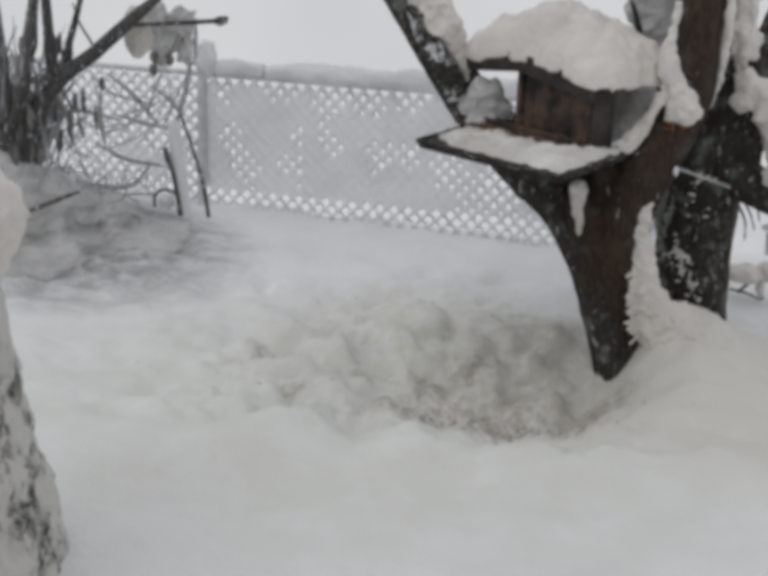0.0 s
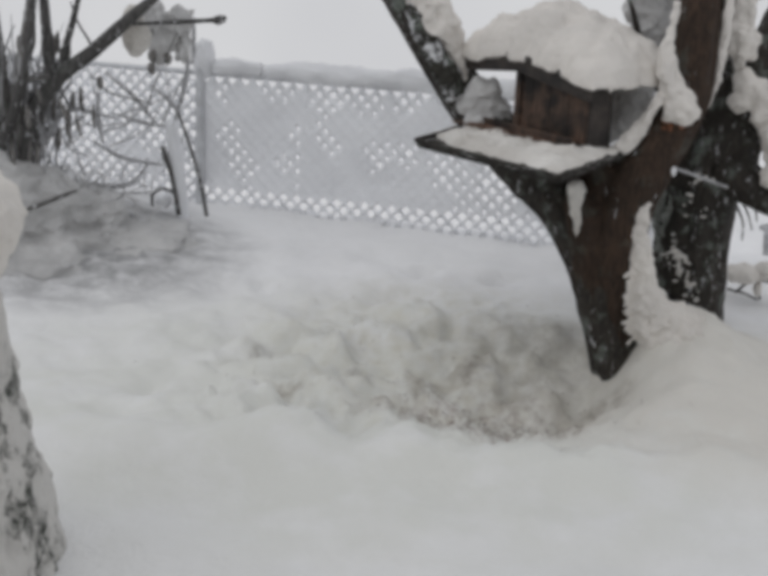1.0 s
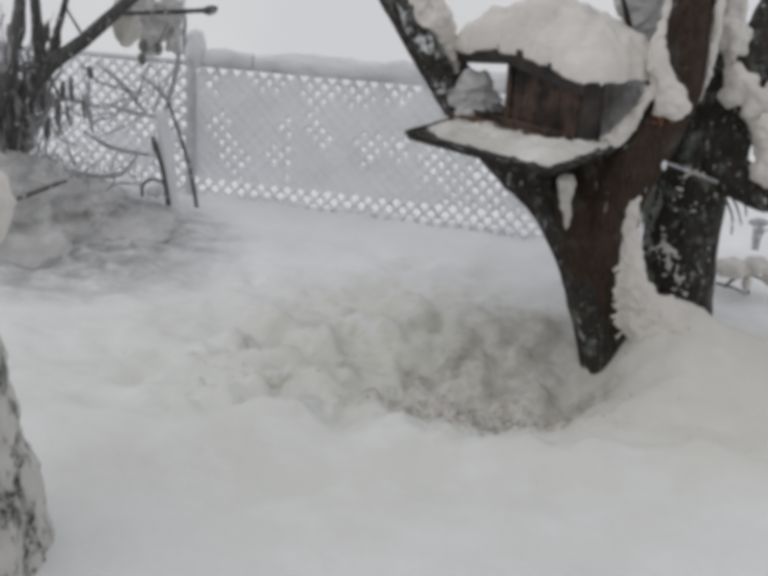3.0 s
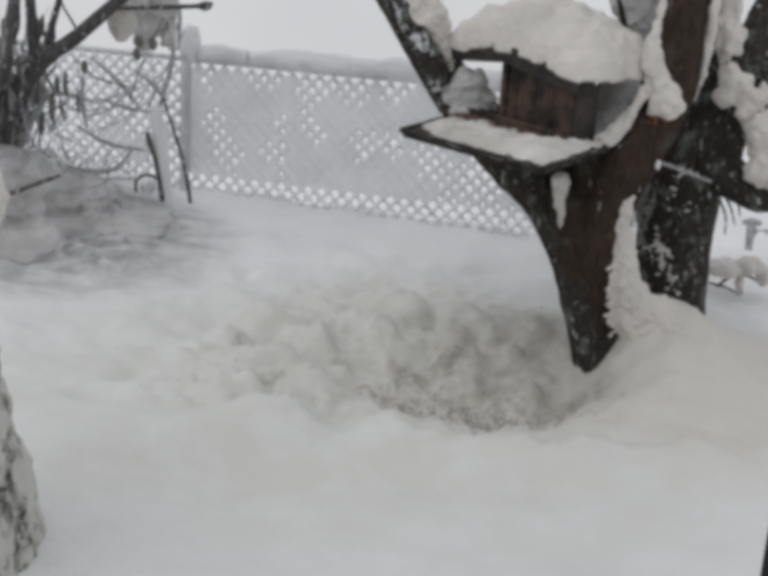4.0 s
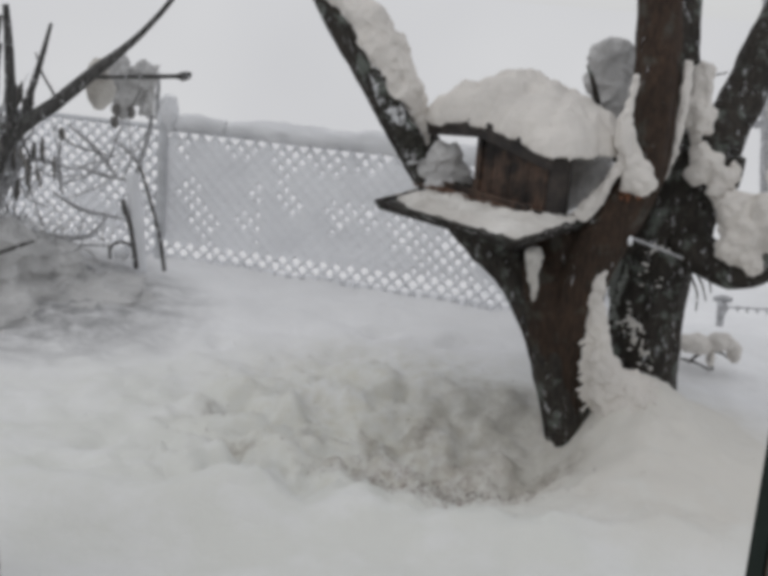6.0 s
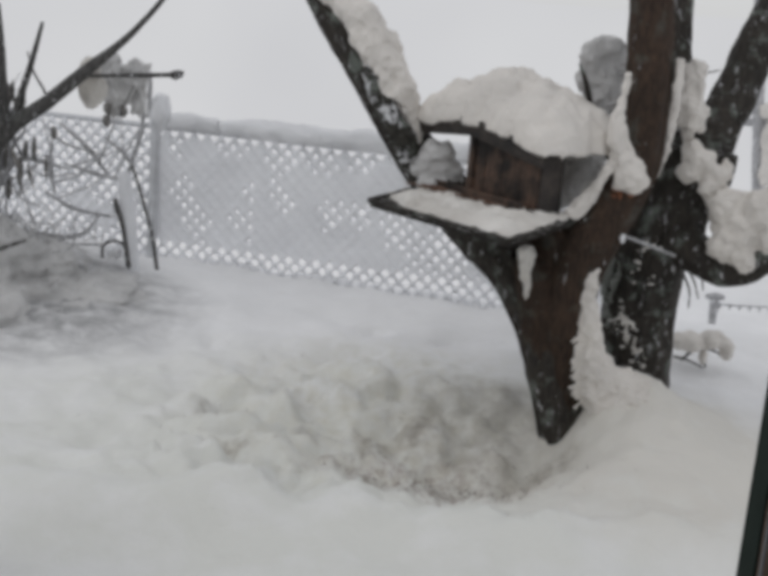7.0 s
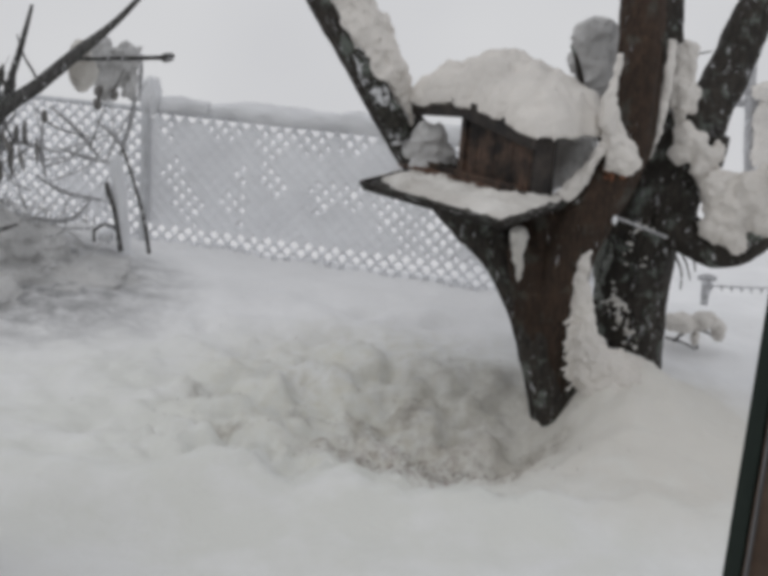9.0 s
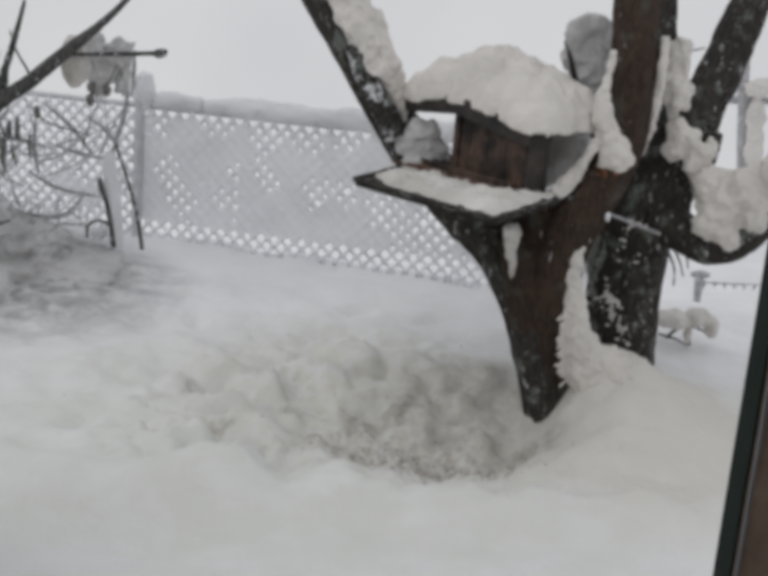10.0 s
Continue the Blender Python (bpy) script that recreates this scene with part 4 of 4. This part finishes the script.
# brush heap drifted over below the shrubs
bm = bmesh.new()
for c, r in ((((-1.738, 5.900, 0.152)), (0.42, 0.35, 0.13)), (((-1.382, 5.900, 0.129)), (0.38, 0.3, 0.10)), (((-1.825, 5.600, 0.084)), (0.4, 0.3, 0.13)), (((-2.113, 5.600, 0.158)), (0.4, 0.35, 0.18)), (((-1.827, 5.720, 0.338)), (0.24, 0.22, 0.17)), (((-1.668, 5.850, 0.304)), (0.26, 0.22, 0.11)), (((-1.95, 5.58, 0.46)), (0.20, 0.17, 0.18)), (((-1.80, 5.62, 0.42)), (0.15, 0.15, 0.13))):
    add_blob(bm, c, r, 0.3, 2.0, r[0] * 31, 5)
heap = part("brush_pile", bm, SNOW_DIRTY_SHADED)
skin(heap, 0.012, 3)
tagged(heap, "low brush pile under thin grey snow", "brush pile", kind="stuff")
bm = bmesh.new()
rng = random.Random(33)
for i in range(200):
    a = Vector((rng.uniform(-2.3, -1.25), rng.uniform(5.45, 6.25), 0))
    a.z = ground_height(a.x, a.y) + rng.uniform(0.02, 0.12)
    if i > 90:
        a = Vector((rng.gauss(-1.75, 0.17), rng.uniform(5.48, 6.0), rng.uniform(0.3, 0.52)))
    d = Vector((rng.uniform(-1, 1), rng.uniform(-0.5, 0.5), rng.uniform(-0.2, 0.9))).normalized() * rng.uniform(0.06, 0.2)
    add_tube(bm, [(a, rng.uniform(0.002, 0.0045)), (a + d * 0.5 + Vector((0, 0, 0.01)), 0.003), (a + d, 0.0015)], segs=5, step=0.05)
tagged(part("brush_twigs", bm, SNOW_DIRTY_SHADED), "thin rimed twigs sticking out of the brush", "twigs", kind="stuff")

# blown snow and lichen on the bark


def crumbs(rows, label, big=1.0, drop=0.01, mat=None):
    """Blown snow sticking to bark in small crumbs: rows of end points, spread and count."""
    rnd = random.Random(len(label))
    bm = bmesh.new()
    for a, b, wide, count in rows:
        a, b = Vector(a), Vector(b)
        for i in range(count):
            c = a.lerp(b, rnd.random()) + Vector((rnd.gauss(0, wide), rnd.uniform(-0.004, 0.004), rnd.gauss(0, drop)))
            r = rnd.uniform(0.003, 0.011) * rnd.uniform(0.7, 1.5) * big
            add_blob(bm, c, (r * rnd.uniform(0.8, 2.0), 0.008, r * rnd.uniform(0.6, 1.5)), 0.5, 1.8, i * 0.7, 2)
    ob = part("snow_crumbs", bm, mat or SNOW)
    skin(ob, 0.0035, 1)
    return tagged(ob, label, "snow", kind="stuff")


crumbs(((((0.932, 4.585, 0.690)), ((0.932, 4.575, 0.500)), 0.009, 110), (((0.940, 4.578, 0.495)), ((0.962, 4.572, 0.190)), 0.013, 220), (((0.955, 4.575, 0.353)), ((0.985, 4.570, 0.170)), 0.012, 90)), "ragged snow crumbs on the trunk beside the drift", 0.6, 0.014)
crumbs(((((1.215, 4.975, 0.43)), ((1.30, 4.955, 0.26)), 0.026, 44), (((1.20, 4.985, 0.50)), ((1.24, 4.968, 0.36)), 0.022, 30), (((1.21, 4.965, 0.70)), ((1.30, 4.935, 0.62)), 0.035, 16), (((1.28, 4.935, 0.80)), ((1.42, 4.915, 0.76)), 0.05, 16)), "blown snow flecks on lichened bark", 0.7, 0.025, SNOW_TRAY)
crumbs(((((1.150, 5.045, 0.72)), ((1.130, 5.075, 0.55)), 0.010, 60), (((1.135, 5.068, 0.60)), ((1.158, 5.035, 0.42)), 0.012, 80), (((1.175, 5.02, 0.66)), ((1.165, 5.03, 0.50)), 0.012, 40)), "grey-green lichen crust on the trunk", 1.1, 0.02, LICHEN)
snow_strip([((0.697, 4.650, 0.800), 0.018), ((0.699, 4.645, 0.770), 0.036), ((0.702, 4.640, 0.715), 0.029), ((0.714, 4.636, 0.660), 0.018), ((0.719, 4.632, 0.610), 0.014), ((0.716, 4.632, 0.565), 0.006)], "snow patch stuck in the bark crease", 0.5, 15.0).data.materials[0] = SNOW_TRAY

# low snow-laden bush and fallen rail behind the tree
bush = thing("bush", ((1.759, 5.500, 0.130)), "low bush bowed flat under snow", "bush")
branch("stem", [((1.639, 5.500, 0.121), 0.008), ((1.692, 5.500, 0.171), 0.008), ((1.775, 5.500, 0.187), 0.007), ((1.853, 5.500, 0.150), 0.005)], TWIG_MID, bush)
branch("stem", [((1.600, 5.500, 0.139), 0.006), ((1.675, 5.500, 0.124), 0.006), ((1.752, 5.500, 0.092), 0.005)], TWIG_MID, bush)
branch("stem", [((1.764, 5.500, 0.093), 0.006), ((1.752, 5.500, 0.142), 0.006), ((1.738, 5.500, 0.191), 0.005)], TWIG_MID, bush)
snow_clump([(((1.661, 5.500, 0.218)), (0.09, 0.08, 0.045)), (((1.780, 5.500, 0.237)), (0.07, 0.07, 0.045)), (((1.859, 5.500, 0.193)), (0.035, 0.05, 0.05)), (((1.745, 5.500, 0.142)), (0.02, 0.03, 0.04))], "snow pad lying on a low bush", group="snow on the bush", rough=0.2)

# low boundary fence farther down the slope
low_fence = thing("garden_fence", ((2.823, 8.200, -0.291)), "low wire fence nearly drifted over with snow", "fence")
branch("post", [((2.640, 8.2, -0.55), 0.024), ((2.630, 8.2, -0.306), 0.026), ((2.626, 8.2, -0.18), 0.03)], TWIG_RIMED, low_fence, rough=0.3)
branch("post_cap", [((2.560, 8.2, -0.165), 0.018), ((2.625, 8.2, -0.160), 0.03), ((2.690, 8.2, -0.165), 0.016)], TWIG_RIMED, low_fence, rough=0.3)
branch("wire", [((2.614, 8.200, -0.219), 0.006), ((2.900, 8.250, -0.225), 0.006), ((3.163, 8.300, -0.226), 0.006), ((3.688, 8.400, -0.243), 0.006)], TWIG_RIMED, low_fence)
for i in range(9):
    p = Vector(((2.668, 8.200, -0.218))) + Vector((i * 0.075, i * 0.007, -0.002 * i))
    branch("wire_tie", [(p + Vector((0, 0, 0.012)), 0.008), (p, 0.011), (p - Vector((0, 0, 0.03)), 0.004)], TWIG_RIMED, low_fence)

# snowy garden frame beyond the tree
pergola = thing("pergola", ((3.771, 10.600, -0.535)), "snow-crusted timber garden frame", "pergola")
branch("post", [((3.789, 10.600, -0.674), 0.052), ((3.630, 10.600, 0.327), 0.052), ((3.564, 10.600, 0.767), 0.05), ((3.477, 10.600, 1.368), 0.05), ((3.380, 10.600, 2.033), 0.05)], TWIG_RIMED, pergola)
branch("beam", [((3.379, 10.650, 0.905), 0.035), ((3.610, 10.650, 0.919), 0.035), ((4.011, 10.650, 0.937), 0.035), ((4.817, 10.650, 0.974), 0.035)], TWIG_RIMED, pergola)
snow_clump([(((3.651, 10.500, 1.045)), (0.14, 0.08, 0.08)), (((3.649, 10.500, 0.785)), (0.08, 0.06, 0.16)), (((3.669, 10.500, 0.523)), (0.09, 0.06, 0.16)), (((3.844, 10.500, 1.082)), (0.2, 0.08, 0.08))], "snow sagging from a garden frame", group="snow on the frame")

# spilt seed in the hollow and on the tray
rng = random.Random(8)
bm = bmesh.new()
for i in range(1300):
    x, y = rng.gauss(0.34, 0.19), rng.gauss(4.22, 0.13)
    if i % 9 == 0:
        x, y = rng.gauss(0.1, 0.45), rng.gauss(4.6, 0.3)
    c = Vector((x, y, ground_height(x, y) + 0.003))
    r = rng.uniform(0.002, 0.0042)
    t = rng.uniform(0, 3.1)
    q = [bm.verts.new(c + Vector((math.cos(t + a) * r * k, math.sin(t + a) * r * k, 0))) for a, k in ((0, 1.5), (1.57, 0.7), (3.14, 1.5), (4.71, 0.7))]
    top_v = bm.verts.new(c + Vector((0, 0, r * 0.8)))
    for j in range(4):
        bm.faces.new((q[j], q[(j + 1) % 4], top_v))
tagged(part("spilt_seed", bm, SEED), "dark seed husks strewn over trodden snow", "seed", kind="stuff")
bm = bmesh.new()
for i in range(420):
    u = rng.uniform(-0.14, 0.42) if i % 3 == 0 else max(-0.16, rng.gauss(0.0, 0.07))
    v = 0.350 - 0.04 * u + rng.gauss(0, 0.014 if i % 3 == 0 else 0.024)
    c = FEEDER @ Vector((u, v, 0.957 + rng.uniform(-0.003, 0.006)))
    add_blob(bm, c, (0.006, 0.006, 0.004), 0.3, seed=i, level=1)
tagged(part("tray_seed", bm, plain("red_millet", (0.17, 0.10, 0.07), 0.8)), "reddish seed scattered on the feeder tray", "seed", kind="stuff")

# ---- glowing ring added for the misty whiteout far down the slope ----
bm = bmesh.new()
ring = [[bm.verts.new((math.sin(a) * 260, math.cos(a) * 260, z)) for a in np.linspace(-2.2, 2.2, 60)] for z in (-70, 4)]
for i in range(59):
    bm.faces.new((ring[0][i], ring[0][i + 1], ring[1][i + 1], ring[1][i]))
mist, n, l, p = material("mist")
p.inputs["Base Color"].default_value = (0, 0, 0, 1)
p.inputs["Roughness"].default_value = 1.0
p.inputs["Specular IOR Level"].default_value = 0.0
# the white of the haze is the ring's own emission
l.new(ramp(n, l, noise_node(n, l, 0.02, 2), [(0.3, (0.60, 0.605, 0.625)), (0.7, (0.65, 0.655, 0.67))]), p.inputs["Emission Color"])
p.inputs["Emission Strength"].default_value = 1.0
tagged(part("backdrop", bm, mist), "glowing white ring standing in for misty distance", "mist", kind="structure")

# ---- the room and the window that the camera looks out of ----
def wall_box(name, lo, hi, mat, label, parent=None):
    bm = bmesh.new()
    add_box(bm, lo, hi, 0)
    ob = part(name, bm, mat, parent, smooth=False)
    return ob if parent else tagged(ob, label, "wall", kind="structure")


X0, X1, Y0, Y1, Z0, Z1 = -2.0, 1.9, -3.2, 0.47, 0.35, 2.85
WX0, WX1, WZ0, WZ1 = -0.95, 0.282, 1.06, 2.3
T = 0.12
FLOOR = wood_material("oak_floor", (0.12, 0.07, 0.04), (0.24, 0.15, 0.09), (1, 8, 8))
wall_box("wall_north", (X0 - T, Y1, Z0), (WX0, Y1 + T, Z1), WALL_PAINT, "plastered house wall beside the window")
wall_box("wall_north_pier", (WX1, Y1, Z0), (X1 + T, Y1 + T, Z1), WALL_PAINT, "plastered house wall beside the window")
wall_box("wall_north_apron", (WX0, Y1, Z0), (WX1, Y1 + T, WZ0), WALL_PAINT, "plastered house wall below the window")
wall_box("wall_north_lintel", (WX0, Y1, WZ1), (WX1, Y1 + T, Z1), WALL_PAINT, "plastered house wall over the window")
# unseen wall, left open in the middle to let sky light onto the window frame
for lo, hi in (((X0 - T, Y0 - T, Z0), (-1.3, Y0, Z1)), ((1.3, Y0 - T, Z0), (X1 + T, Y0, Z1)), ((-1.3, Y0 - T, 2.6), (1.3, Y0, Z1))):
    wall_box("wall_south", lo, hi, WALL_PAINT, "unseen plastered wall with a gap added for light")
# another unseen wall with an added opening that brightens the room side
for lo, hi in (((X0 - T, Y0, Z0), (X0, Y0 + 0.5, Z1)), ((X0 - T, Y1 - 0.35, Z0), (X0, Y1, Z1)), ((X0 - T, Y0 + 0.5, Z0), (X0, Y1 - 0.35, 1.0)), ((X0 - T, Y0 + 0.5, 2.6), (X0, Y1 - 0.35, Z1))):
    wall_box("wall_west", lo, hi, WALL_PAINT, "unseen plastered wall with an opening added for light")
wall_box("wall_east", (X1, Y0, Z0), (X1 + T, Y1, Z1), WALL_PAINT, "plain plastered room wall")
wall_box("floor", (X0 - T, Y0 - T, Z0 - 0.1), (X1 + T, Y1 + T, Z0), FLOOR, "brown wooden room floor")
wall_box("ceiling", (X0 - T, Y0 - T, Z1), (X1 + T, Y1 + T, Z1 + 0.15), WALL_PAINT, "plain plastered ceiling")
wall_box("foundation", (X0 - T, Y0 - T, -0.3), (X1 + T, Y1 + T, Z0 - 0.1), WALL_PAINT, "plastered house base")

window = thing("window_1", (-0.35, 0.5, WZ0), "brown wooden window with dark green seal", "window", kind="structure")


def bar(name, lo, hi, mat, bevel=0.003, label="", parent=None):
    bm = bmesh.new()
    add_box(bm, lo, hi, bevel)
    return part(name, bm, mat, parent or window, label, smooth=False)


jamb = bar("frame", (0.2032, 0.508, WZ0), (WX1, 0.5315, WZ1), WOOD_FRAME, 0.004)
bar("frame", (WX0, 0.508, WZ0), (WX0 + 0.066, 0.5315, WZ1), WOOD_FRAME, 0.004)
bar("frame", (WX0 + 0.066, 0.508, WZ0), (0.203, 0.5315, WZ0 + 0.066), WOOD_FRAME, 0.004)
bar("frame", (WX0 + 0.066, 0.508, WZ1 - 0.066), (0.203, 0.5315, WZ1), WOOD_FRAME, 0.004)
bar("seal", (0.2019, 0.51, WZ0 + 0.066), (0.203, 0.531, WZ1 - 0.066), GASKET, 0, "dark green rubber seal", jamb)
bar("bead", (0.2036, 0.5055, WZ0 + 0.07), (0.2049, 0.5078, WZ1 - 0.07), ZINC, 0, "thin pale bead", jamb)
